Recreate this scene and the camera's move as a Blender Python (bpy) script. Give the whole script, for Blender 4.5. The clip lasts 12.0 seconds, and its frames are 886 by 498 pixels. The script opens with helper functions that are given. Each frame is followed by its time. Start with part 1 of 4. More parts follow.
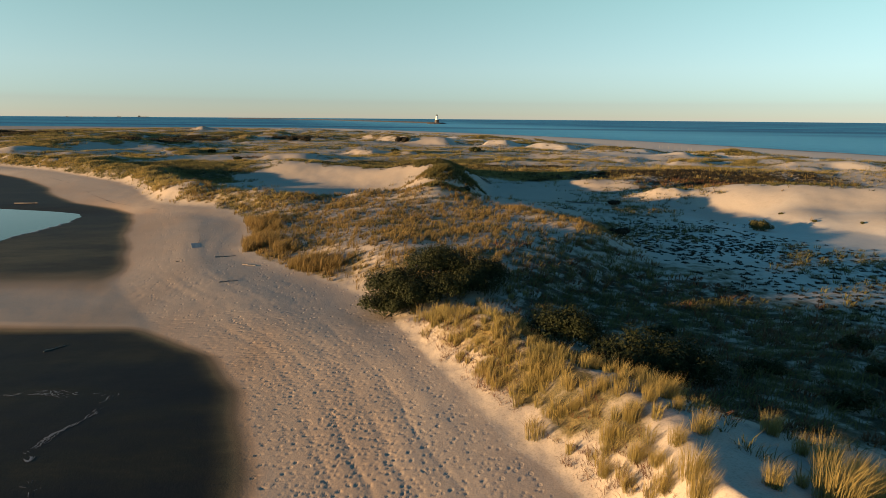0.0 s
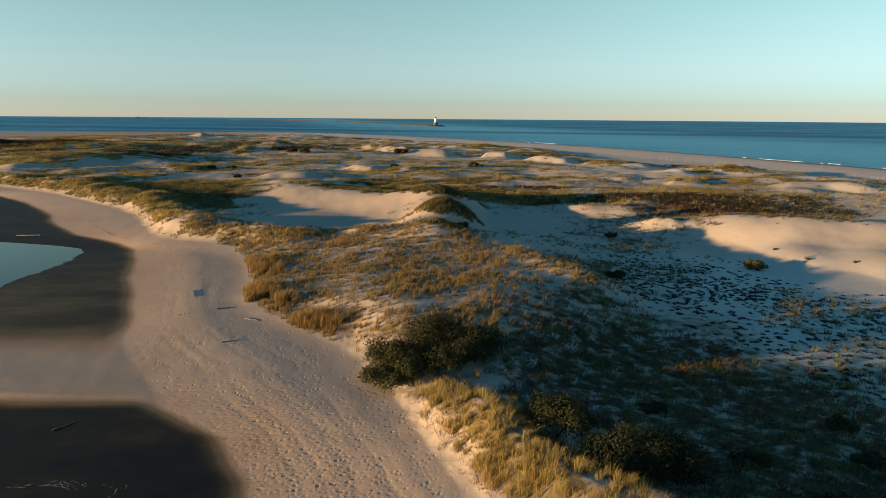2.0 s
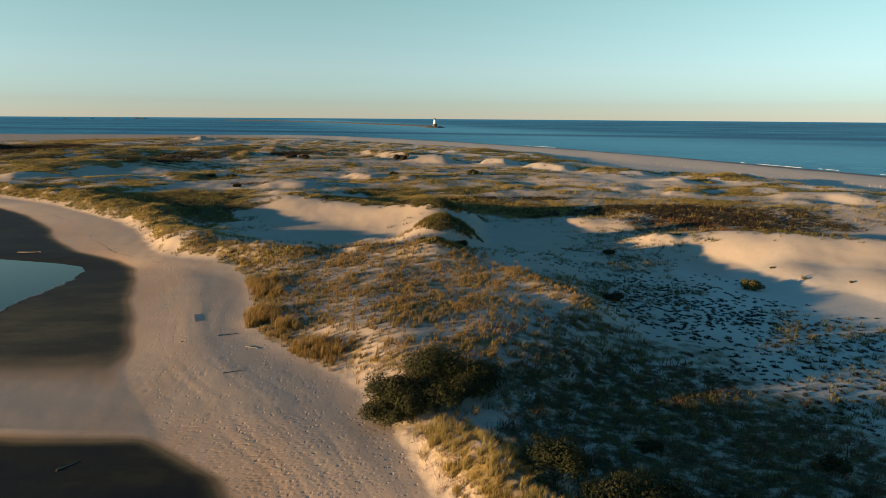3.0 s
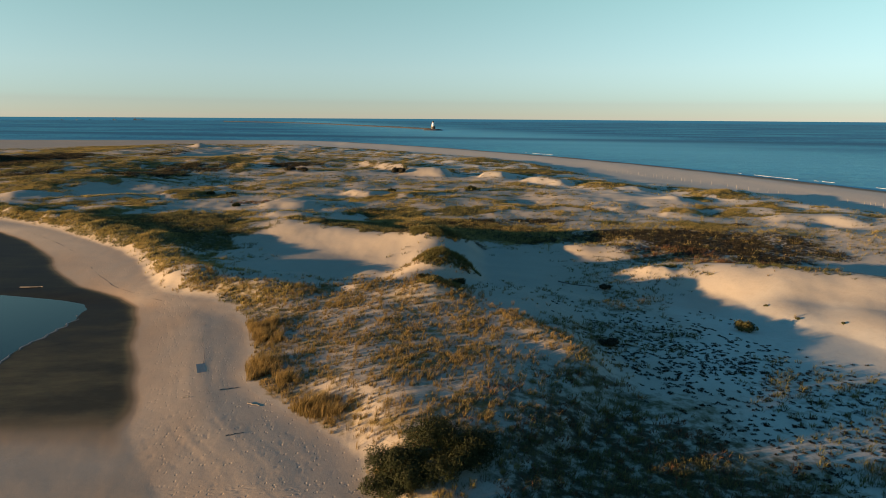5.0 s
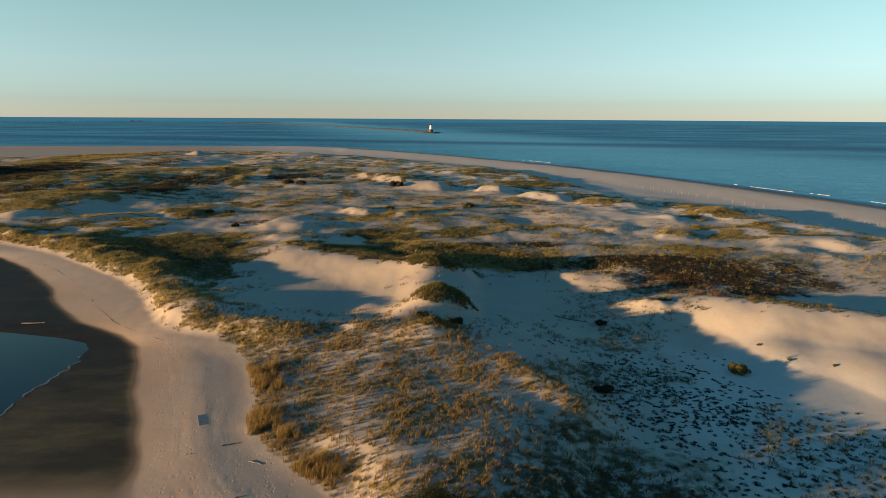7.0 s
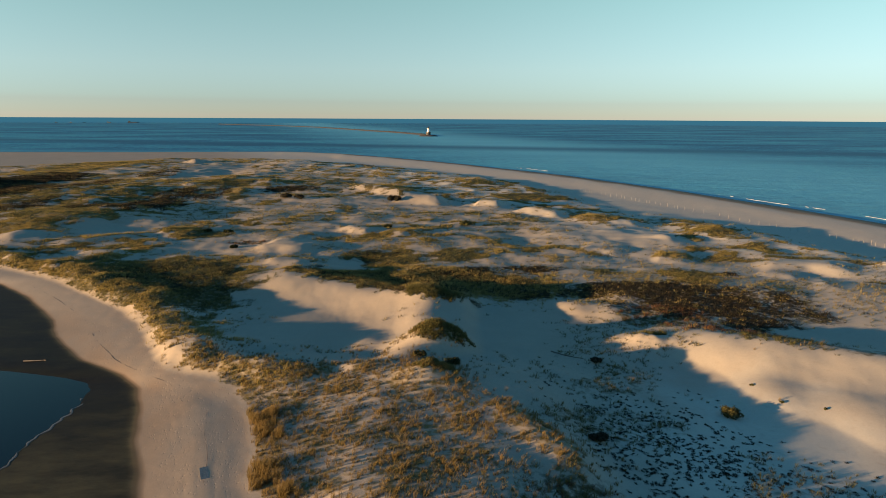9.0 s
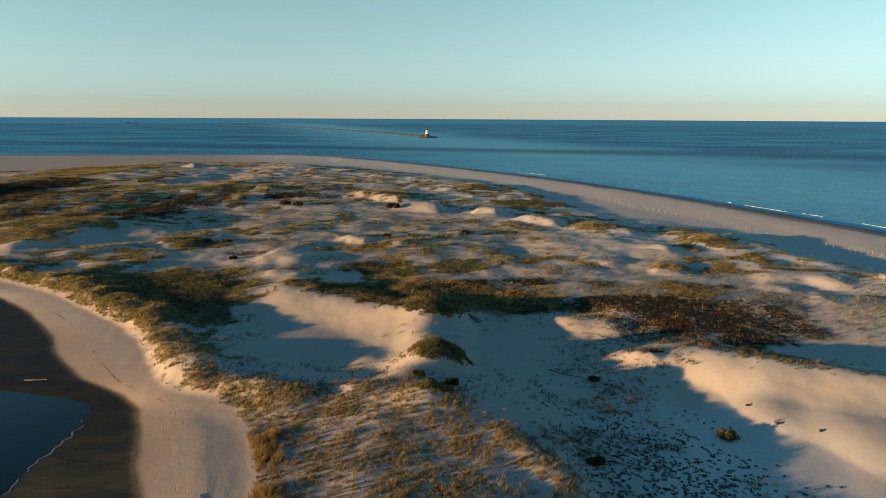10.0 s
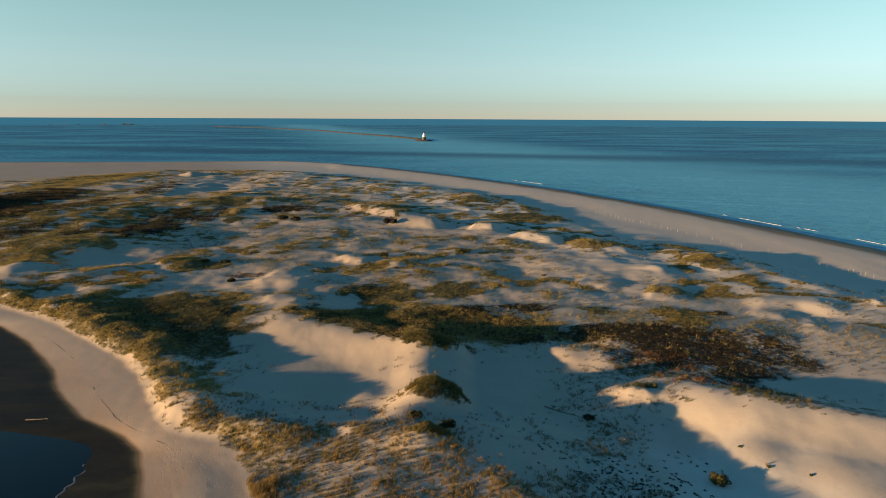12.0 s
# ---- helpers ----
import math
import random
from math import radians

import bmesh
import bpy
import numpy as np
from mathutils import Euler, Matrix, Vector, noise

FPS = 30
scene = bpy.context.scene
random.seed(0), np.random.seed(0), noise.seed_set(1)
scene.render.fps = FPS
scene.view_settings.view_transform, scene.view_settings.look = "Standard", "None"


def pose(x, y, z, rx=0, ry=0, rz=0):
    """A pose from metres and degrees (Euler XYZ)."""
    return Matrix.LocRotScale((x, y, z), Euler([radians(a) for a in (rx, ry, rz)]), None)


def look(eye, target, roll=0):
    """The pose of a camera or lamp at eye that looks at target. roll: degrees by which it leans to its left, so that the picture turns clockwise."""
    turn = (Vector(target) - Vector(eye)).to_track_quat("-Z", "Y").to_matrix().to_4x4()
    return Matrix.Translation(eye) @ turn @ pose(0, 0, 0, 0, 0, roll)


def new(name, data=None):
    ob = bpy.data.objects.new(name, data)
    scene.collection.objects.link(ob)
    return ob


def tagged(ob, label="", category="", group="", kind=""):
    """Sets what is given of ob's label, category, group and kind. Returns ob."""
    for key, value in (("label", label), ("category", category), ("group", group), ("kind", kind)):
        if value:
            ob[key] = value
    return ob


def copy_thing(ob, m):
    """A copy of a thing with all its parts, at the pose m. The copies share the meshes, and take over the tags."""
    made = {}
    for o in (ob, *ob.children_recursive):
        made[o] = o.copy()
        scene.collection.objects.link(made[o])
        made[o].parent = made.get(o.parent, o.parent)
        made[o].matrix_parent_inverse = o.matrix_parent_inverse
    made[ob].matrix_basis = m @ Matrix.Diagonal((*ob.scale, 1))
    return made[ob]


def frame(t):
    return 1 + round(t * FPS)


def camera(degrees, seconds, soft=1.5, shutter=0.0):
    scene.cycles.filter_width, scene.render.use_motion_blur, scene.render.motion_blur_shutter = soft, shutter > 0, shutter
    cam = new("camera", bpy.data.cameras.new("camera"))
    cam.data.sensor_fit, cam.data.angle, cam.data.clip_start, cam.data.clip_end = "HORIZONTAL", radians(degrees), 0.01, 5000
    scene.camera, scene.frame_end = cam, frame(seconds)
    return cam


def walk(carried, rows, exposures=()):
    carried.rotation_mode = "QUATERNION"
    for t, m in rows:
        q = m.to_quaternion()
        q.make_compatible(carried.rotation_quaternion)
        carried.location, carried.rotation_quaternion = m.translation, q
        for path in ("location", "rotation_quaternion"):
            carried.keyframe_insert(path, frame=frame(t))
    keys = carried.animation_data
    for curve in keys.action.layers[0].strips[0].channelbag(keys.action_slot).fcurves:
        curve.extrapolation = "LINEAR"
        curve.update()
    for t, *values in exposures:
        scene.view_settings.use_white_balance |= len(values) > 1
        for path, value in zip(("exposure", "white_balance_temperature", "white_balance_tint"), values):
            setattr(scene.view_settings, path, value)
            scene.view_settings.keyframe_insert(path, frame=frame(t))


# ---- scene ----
cam = camera(70.3, 12.0, 0.9)
PATH = [
    (0.0, (-0.56, 0.707, 13.893), (-1.48, 98.58, -6.62), 0.46),
    (1.0, (-0.56, 0.73, 16.959), (-1.4, 98.6, -3.56), 0.45),
    (2.0, (-0.56, 0.754, 20.131), (-1.3, 98.62, -0.39), 0.43),
    (3.0, (-0.56, 0.777, 23.409), (-1.19, 98.65, 2.89), 0.41),
    (4.0, (-0.56, 0.8, 26.794), (-1.07, 98.67, 6.28), 0.39),
    (5.0, (-0.56, 0.824, 30.285), (-0.93, 98.7, 9.77), 0.37),
    (6.0, (-0.56, 0.847, 33.883), (-0.78, 98.72, 13.37), 0.36),
    (7.0, (-0.56, 0.87, 37.587), (-0.61, 98.74, 17.07), 0.34),
    (8.0, (-0.56, 0.894, 41.398), (-0.43, 98.77, 20.88), 0.33),
    (9.0, (-0.56, 0.917, 45.315), (-0.24, 98.79, 24.8), 0.32),
    (10.0, (-0.56, 0.94, 49.339), (-0.03, 98.81, 28.82), 0.3),
    (11.0, (-0.56, 0.964, 53.469), (0.19, 98.83, 32.95), 0.29),
    (12.0, (-0.56, 0.987, 57.705), (0.43, 98.85, 37.19), 0.28),
]
walk(cam, [(t, look(eye, target, roll)) for t, eye, target, roll in PATH], [(0.0, 1.7, 6500.0, 1.0), (12.0, 1.7, 6500.0, 1.0)])

# ---- light ----
SUN_TRAVEL = 19.0   # degrees from +x towards +y in which the light travels
SUN_HEIGHT = 4.6
world = bpy.data.worlds.new("sky")
scene.world = world
world.use_nodes = True
wn = world.node_tree.nodes
wl = world.node_tree.links
sky = wn.new("ShaderNodeTexSky")
sky.sky_type = "NISHITA"
sky.sun_disc = False
sky.sun_elevation = radians(SUN_HEIGHT)
sky.sun_rotation = radians(270 - SUN_TRAVEL)
sky.air_density, sky.dust_density, sky.ozone_density = 0.6, 0.05, 3.0
back = wn["Background"]
back.inputs["Strength"].default_value = 0.084
haze = wn.new("ShaderNodeHueSaturation")
haze.inputs["Saturation"].default_value = 0.62
haze.inputs["Hue"].default_value = 0.474
wl.new(sky.outputs[0], haze.inputs["Color"])
# open sea past the end of the water sheet
sea_far = wn.new("ShaderNodeBackground")
sea_far.inputs["Color"].default_value = (0.014, 0.048, 0.075, 1)
sea_far.inputs["Strength"].default_value = 1.0
coord = wn.new("ShaderNodeTexCoord")
split = wn.new("ShaderNodeSeparateXYZ")
below = wn.new("ShaderNodeMath")
below.operation = "LESS_THAN"
below.inputs[1].default_value = -0.003
wmix = wn.new("ShaderNodeMixShader")
wl.new(coord.outputs["Generated"], split.inputs[0])
# dusty peach band over the horizon, clearer teal above
band = wn.new("ShaderNodeValToRGB")
while len(band.color_ramp.elements) < 5:
    band.color_ramp.elements.new(0.5)
for e, (p, c) in zip(band.color_ramp.elements, ((0.0, (0.86, 0.71, 0.68)), (0.07, (1.0, 0.87, 0.77)), (0.19, (0.95, 1.03, 0.84)), (0.36, (0.58, 1.02, 1.08)), (0.7, (0.22, 0.76, 1.34)))):
    e.position, e.color = p, (*c, 1)
dusk = wn.new("ShaderNodeMix")
dusk.data_type, dusk.blend_type = "RGBA", "MULTIPLY"
dusk.inputs[0].default_value = 1.0
wl.new(split.outputs["Z"], band.inputs[0])
wl.new(haze.outputs[0], dusk.inputs[6])
wl.new(band.outputs[0], dusk.inputs[7])
wl.new(dusk.outputs[2], back.inputs["Color"])
wl.new(split.outputs["Z"], below.inputs[0])
wl.new(below.outputs[0], wmix.inputs[0])
wl.new(back.outputs[0], wmix.inputs[1])
wl.new(sea_far.outputs[0], wmix.inputs[2])
wl.new(wmix.outputs[0], wn["World Output"].inputs["Surface"])

sun = new("sun", bpy.data.lights.new("sun", "SUN"))
sun.data.energy = 5.0
sun.data.angle = radians(0.6)
sun.data.color = (1.0, 0.585, 0.29)
ca, ce = radians(SUN_TRAVEL), radians(SUN_HEIGHT)
ray = Vector((math.cos(ca) * math.cos(ce), math.sin(ca) * math.cos(ce), -math.sin(ce)))
sun.matrix_world = look((-300, -100, 60), Vector((-300, -100, 60)) + ray)

# ---- noise on arrays ----
def lattice(ix, iy, seed):
    h = (ix * 374761393 + iy * 668265263 + seed * 974711) & 0xFFFFFFFF
    h = ((h ^ (h >> 13)) * 1274126177) & 0xFFFFFFFF
    return ((h ^ (h >> 16)) & 0xFFFF) / 65535.0 * 2 * math.pi


def grain(x, y, seed=0):
    """Gradient noise, about -1 to 1."""
    x, y = np.asarray(x, float), np.asarray(y, float)
    ix, iy = np.floor(x).astype(np.int64), np.floor(y).astype(np.int64)
    fx, fy = x - ix, y - iy
    ux, uy = fx * fx * fx * (fx * (fx * 6 - 15) + 10), fy * fy * fy * (fy * (fy * 6 - 15) + 10)
    corner = []
    for dx in (0, 1):
        for dy in (0, 1):
            a = lattice(ix + dx, iy + dy, seed)
            corner.append(np.cos(a) * (fx - dx) + np.sin(a) * (fy - dy))
    return 1.5 * ((corner[0] * (1 - uy) + corner[1] * uy) * (1 - ux) + (corner[2] * (1 - uy) + corner[3] * uy) * ux)


def layered(x, y, seed=0, octaves=4):
    return sum(grain(x * 2 ** k, y * 2 ** k, seed + 7 * k) * 0.5 ** k for k in range(octaves))


def ease(v):
    v = np.clip(v, 0, 1)
    return v * v * (3 - 2 * v)


def blob(x, y, cx, cy, rx, ry, turn=0.0):
    """1 in the middle of an ellipse, 0.37 on its rim."""
    a = radians(turn)
    dx, dy = x - cx, y - cy
    u, v = dx * math.cos(a) + dy * math.sin(a), -dx * math.sin(a) + dy * math.cos(a)
    return np.exp(-((u / rx) ** 2 + (v / ry) ** 2))


def rise(x, y, cx, cy, rx, ry, turn=0.0):
    """A flat-topped swelling."""
    return np.exp(-np.log(blob(x, y, cx, cy, rx, ry, turn) + 1e-12) ** 2)


def patch(x, y, cx, cy, rx, ry, turn=0.0, soft=0.5):
    """1 inside an ellipse with a ragged rim, 0 outside."""
    a = radians(turn)
    dx, dy = x - cx, y - cy
    u, v = dx * math.cos(a) + dy * math.sin(a), -dx * math.sin(a) + dy * math.cos(a)
    r = np.atleast_1d(np.hypot(u / rx, v / ry))
    near = r < 1.6 + soft / 2
    gx, gy = np.atleast_1d(x)[near] / (0.35 * min(rx, ry) + 1), np.atleast_1d(y)[near] / (0.35 * min(rx, ry) + 1)
    out = np.zeros(r.shape)
    out[near] = ease((1 + soft / 2 - r[near] - 0.35 * grain(gx, gy, 31)) / soft)
    return out.reshape(np.shape(x))


# ---- plan of the shores: foot of the dune bank, edge of the wet flat, open sea, dune limit ----
BANK_Y = [-150, -30, 5, 18, 25, 29, 32, 35.7, 39, 44.4, 49.7, 52.8, 56, 60, 63.4, 66.4, 70.4, 76, 87, 92, 97.5, 105, 109, 112, 117, 140.5, 152, 163.5, 175, 183, 191.5, 215, 250, 290, 400]
BANK_X = [60, 24, 9.5, 6.6, 4.8, 2.6, 1.4, -0.2, -1.3, -3.6, -5.3, -8, -9, -12, -15.3, -18.8, -22.9, -26.6, -28.9, -31, -33, -38.4, -44, -51.6, -56.6, -71.4, -82.4, -96, -109.6, -122, -137.6, -190, -290, -420, -900]
WET_Y = [-150, -30, 10, 20, 25.8, 32, 37, 42.7, 47.3, 62, 70, 79, 89, 101, 107, 113, 120, 134, 145, 166, 178.6, 200, 235, 290]
WET_X = [20, -2, -8, -8.7, -9.6, -11.4, -13.3, -17.2, -23.3, -34.2, -36.9, -41.3, -46.6, -51.7, -55, -60.6, -72, -86, -93, -113, -129, -190, -300, -450]
SEA_X = [-900, -573, -430, -214, -130, -50, 16, 68, 109, 140, 164, 173, 181, 196, 206, 212, 232, 252, 272, 297]
SEA_Y = [800, 834, 843, 881, 842, 758, 676, 601, 536, 477, 424, 402, 379, 342, 309, 290, 210, 120, 0, -150]
DUNE_X = [-900, -450, -406, -366, -300, -176, -41, 54, 81, 96, 118, 134, 144, 159, 175, 190, 230]
DUNE_Y = [350, 560, 588, 637, 710, 717, 605, 487, 398, 330, 304, 278, 250, 216, 150, 60, -150]
WATER = -3.4
# single dunes: centre, half-length, half-width, turn, height
HILLS_WEST = [(-157, 236, 9.6, 14.9, 0, 1.4), (-280, 567, 26.4, 96, 0, 1.2), (-153, 305, 13.9, 13.3, 0, 1.6), (-185, 374, 11.6, 19.7, 0, 1.5), (-186, 329, 5.9, 14.5, 0, 1.3), (-152, 459, 6.5, 21.3, 0, 2.2), (-116, 426, 7.6, 25.4, 0, 2), (-122, 380, 5.9, 24.8, 0, 2.2), (-161, 408, 5.8, 18.1, 0, 1.6), (-70, 286, 15.3, 42, 0, 0.8), (-39, 181, 7.5, 7.4, 0, 0.7), (-246, 636, 9, 38, 0, 3.2), (-146, 634, 25, 52, 0, 2), (-147, 502, 11.5, 31, 0, 1.8)]
HILLS_EAST = [(72, 241, 22.2, 21.1, 0, 0.9), (84, 236, 5.5, 7.7, 0, 1.3), (109, 248, 8.1, 11.5, 0, 2), (139, 263, 2.7, 5.6, 0, 1), (146, 247, 4.7, 10, 0, 1.9), (33, 282, 14.2, 17.2, 0, 0.7), (-41, 291, 7.9, 13.6, 0, 0.9), (-13.5, 511, 9.1, 36, 0, 1.4), (-50, 532, 14.2, 37, 0, 1.2), (18.4, 452, 16.3, 27, 0, 1.3), (137, 189, 3.4, 6, 0, 1.6), (42, 200, 9.3, 5.7, 0, 0.6), (105, 168, 3.2, 4.1, 0, 0.7), (87, 160, 7.6, 5.4, 0, 0.8), (7.6, 270, 4, 8.2, 0, 0.7)]
HOLLOWS = [(31, 245, 11.8, 19.4, 0, -0.9), (-45, 243, 6.1, 16.8, 0, -0.8), (-26.7, 199, 11, 19.5, 0, -1), (-83, 219, 16, 15.6, 0, -0.9), (-112, 305, 20.3, 40, 0, -0.7), (-183, 543, 18.7, 80, 0, -1.4), (-136, 253, 19.3, 14.3, 0, -1), (12.3, 361, 12.2, 18.5, 0, -0.8), (141, 236, 30, 27, 0, -0.7), (113, 178, 9, 7, 0, -0.7), (67, 328, 30, 18.8, 0, -0.6), (-18.1, 208, 7.6, 28, 0, -0.3), (-127, 204, 4.6, 7.5, 0, -0.9)]
# dune faces: crest from and to, width of the face, of the lee, height
RIDGES = [(-60, 416, -15, 369, 12, 7, 3.2), (-26, 351, 5, 341, 16, 5, 4.0), (17, 335, 33, 328, 8, 6, 2.8), (37, 314, 59, 296, 9, 6, 2.4), (59, 291, 94, 274, 12, 8, 2), (119, 266, 133, 257, 8, 7, 1.8)]
RIDGES_NEAR = [(-68, 224, -45, 215, 10, 9, 1.7), (-59, 200, -42, 192, 6, 7, 0.9), (-42, 263, -28, 250, 6, 5, 1.5), (-21, 243, 0, 262, 8, 8, 1), (47, 219, 64, 212, 7, 6, 1.2), (69, 205, 81, 199, 10, 8, 1.4), (98, 194, 124, 184, 9, 5, 1.4), (94, 184, 104, 177, 6, 4, 0.9), (-115, 192, -112, 215, 6, 5, 1.3), (-113, 250, -96, 244, 9, 6, 1.9), (-142, 222, -112, 247, 6, 6, 1)]
# stands of growth: centre, half-length, half-width, turn, density
GOLD_WEST = [(-210, 400, 55, 70, 0, 0.5), (-162, 265, 22.4, 28.8, 0, 0.95), (-319, 576, 34, 112, 0, 0.9), (-181, 323, 14.3, 24.4, 0, 0.5), (-130, 238, 20.9, 5.4, 37, 0.75), (-109, 208, 17.5, 4.9, 74, 0.7), (-108, 258, 8.2, 9.5, 0, 0.95), (-64, 197, 14.3, 4.5, -46, 0.8), (-39, 182, 7.6, 6.8, 0, 0.8), (-152, 462, 6.5, 26.2, 0, 0.9), (-116, 427, 8, 28.1, 0, 0.8), (-124, 385, 6, 23, 0, 0.9), (-161, 408, 5.8, 15.5, 0, 0.7), (-71, 289, 15.4, 42, 0, 0.3), (-212, 674, 23.5, 38, 0, 0.6)]
GOLD_MIDDLE = [(-41, 417, 32, 14.8, -43, 0.95), (-49, 528, 14.1, 36, 0, 0.6), (-13.4, 508, 9.1, 43, 0, 0.7), (-83, 499, 13.3, 19.1, 0, 0.5), (18.6, 456, 16.4, 27.2, 0, 0.6), (26.5, 343, 7.8, 10.2, 0, 0.95), (34, 284, 14.3, 17.3, 0, 0.5), (8.4, 306, 12.6, 9.7, 0, 0.4), (-24.7, 302, 23.2, 21.6, 0, 0.25), (-29.4, 236, 8.7, 9, 0, 0.5), (-10.2, 256, 12.7, 5.3, 37, 0.5), (-17.4, 228, 6.8, 9.7, 0, 0.5), (20.5, 224, 5.2, 14.2, 0, 0.7), (-8.4, 192, 16.8, 4.2, -22, 0.9), (33, 202, 9.4, 5.4, 0, 0.45), (-5.4, 228, 4.2, 7.6, 0, 0.4)]
GOLD_EAST = [(52, 319, 13.4, 5.6, -45, 0.85), (68, 291, 8, 18.8, 0, 0.85), (87, 288, 13.7, 7.9, -42, 0.7), (77, 207, 7, 5.6, 0, 0.95), (106, 338, 6.2, 12.6, 0, 0.5), (109, 250, 7.6, 9.1, 0, 0.6), (137, 189, 3.4, 5.3, 0, 0.7), (71, 176, 9.3, 9.9, 0, 0.7), (31, 177, 7.5, 7.1, 0, 0.6), (108, 163, 12.9, 16.7, 0, 0.2), (91, 169, 8, 8.2, 0, 0.35), (78, 199, 18.6, 8.1, 0, 0.15), (148, 251, 3.5, 5.6, 0, 0.4)]
GREEN_WEST = [(-200, 335, 48, 70, 0, 0.55), (-163, 267, 22.5, 31, 0, 0.6), (-149, 229, 9.3, 7.6, 0, 0.4), (-253, 485, 8.9, 27, 0, 0.8), (-187, 418, 9.2, 25.6, 0, 0.8), (-142, 421, 18.7, 20.6, 0, 0.9), (-296, 614, 28, 17.2, 0, 0.8), (-116, 357, 5.1, 9.9, 0, 0.9), (-111, 308, 19.1, 40, 0, 0.18), (-72, 172, 15.6, 26.6, 0, 0.6), (-97, 248, 15.7, 6.9, -23, 0.85), (-134, 211, 4.8, 4.7, 0, 0.6)]
GREEN_MIDDLE = [(-20.2, 207, 13.4, 13.3, 0, 0.95), (4.7, 210, 9.7, 10.8, 0, 0.85), (-98, 444, 11.9, 18.2, 0, 0.5), (29.2, 430, 19.4, 22.9, 0, 0.7), (-38, 400, 24.7, 9.9, -42, 0.6), (52, 371, 23.6, 17.2, 0, 0.9), (10.8, 366, 14.1, 16.7, 0, 0.3), (-74, 445, 11.9, 18.3, 0, 0.4), (-45, 239, 6.5, 6.4, 0, 0.25)]
GREEN_EAST = [(87, 283, 14.6, 6.4, -40, 0.5), (94, 203, 11.5, 2.7, -13, 0.55), (116, 200, 12.5, 2.6, -27, 1), (108, 249, 7.5, 10, 0, 0.9), (126, 277, 7.7, 5.5, 0, 0.6), (110, 286, 11.9, 8.5, 0, 0.4), (134, 192, 9, 3.1, -11, 0.7), (122, 172, 7.1, 2.5, -63, 0.8), (72, 179, 9.4, 9.8, 0, 0.6), (48, 186, 8.7, 4.3, 0, 0.6), (77, 121, 14.9, 2.9, -20, 0.6), (111, 242, 16.9, 7.1, 0, 0.12)]
HEATH_WEST = [(-262, 345, 26, 62, 0, 1), (-290, 440, 26, 60, 0, 1), (-229, 402, 12.7, 37, 0, 0.85), (-151, 320, 14.2, 25.6, 0, 0.95), (-176, 309, 7.4, 15, 0, 0.7), (-153, 366, 10.1, 24, 0, 0.85), (-238, 382, 7.1, 18.1, 0, 0.8), (-94, 395, 17.6, 12.1, 0, 0.95), (-219, 513, 17.2, 40, 0, 0.5), (-209, 302, 10.6, 35, 0, 0.8), (-160, 359, 6.4, 20, 0, 0.8), (-133, 370, 8.2, 23.4, 0, 0.5)]
HEATH_EAST = [(58, 154, 13.8, 2.8, -39, 1), (66, 145, 11.3, 14.9, 0, 0.85), (22.4, 166, 12.5, 4.6, 0, 0.55), (18.1, 187, 14, 4.3, 0, 0.9), (-24.3, 209, 9.6, 10, 0, 0.5), (28.2, 190, 11.5, 3, 0, 0.6), (43, 165, 7.8, 3.5, 0, 0.6), (-81, 629, 16.7, 18.1, 0, 0.4), (84, 182, 3.4, 3, 0, 0.8)]
BARE = [(-197, 542, 28.1, 75, 0, 1), (-137, 254, 19.5, 12.4, 0, 1), (-125, 205, 6.5, 6.9, 0, 1), (-156, 233, 8.9, 8.7, 0, 1), (-83, 224, 16.3, 13, 0, 0.9), (-56, 221, 8.6, 11.1, 0, 1), (-51, 196, 6.3, 6, 0, 0.8), (-31, 197, 6, 11, 0, 1), (-41, 256, 11.9, 6.8, 0, 0.9), (-24.4, 337, 41, 13.4, 0, 0.9), (-13.8, 359, 10.5, 18.2, 0, 1), (32, 246, 10.2, 17.1, 0, 0.9), (74, 244, 21.4, 19.7, 0, 1), (115, 192, 13.6, 4, 0, 1), (111, 177, 7.5, 9.4, 0, 0.8), (146, 225, 19.8, 12.4, 0, 0.9)]


def from_bank(x, y):
    """Metres inland from the foot of the bank on the bay side."""
    slope = (np.interp(y + 2, BANK_Y, BANK_X) - np.interp(y - 2, BANK_Y, BANK_X)) / 4
    return (x - np.interp(y, BANK_Y, BANK_X) - 0.5 * grain(x / 3.0, y / 3.0, 3)) / np.sqrt(1 + slope ** 2)


def from_wet(x, y):
    return x - np.interp(y, WET_Y, WET_X) - 0.4 * grain(x / 9.0, y / 5.0, 5)


def off_bar(x, y):
    """0 on the low sand bar that crosses the flat, 1 away from it."""
    d = y + 0.06 * (x + 30) + 0.8 * grain(x / 14.0, y / 8.0, 9)
    return np.interp(d, [47.3, 50, 53, 67], [1, 0.1, 0, 1])


def from_sea(x, y):
    """Metres inland from the open sea's edge."""
    slope = (np.interp(x + 8, SEA_X, SEA_Y) - np.interp(x - 8, SEA_X, SEA_Y)) / 16
    return (np.interp(x, SEA_X, SEA_Y) - y + 5 * grain(x / 40.0, y / 40.0, 6)) / np.sqrt(1 + slope ** 2)


def in_dunes(x, y):
    slope = (np.interp(x + 8, DUNE_X, DUNE_Y) - np.interp(x - 8, DUNE_X, DUNE_Y)) / 16
    return (np.interp(x, DUNE_X, DUNE_Y) - y + 14 * grain(x / 22.0, y / 22.0, 8)) / np.sqrt(1 + slope ** 2)


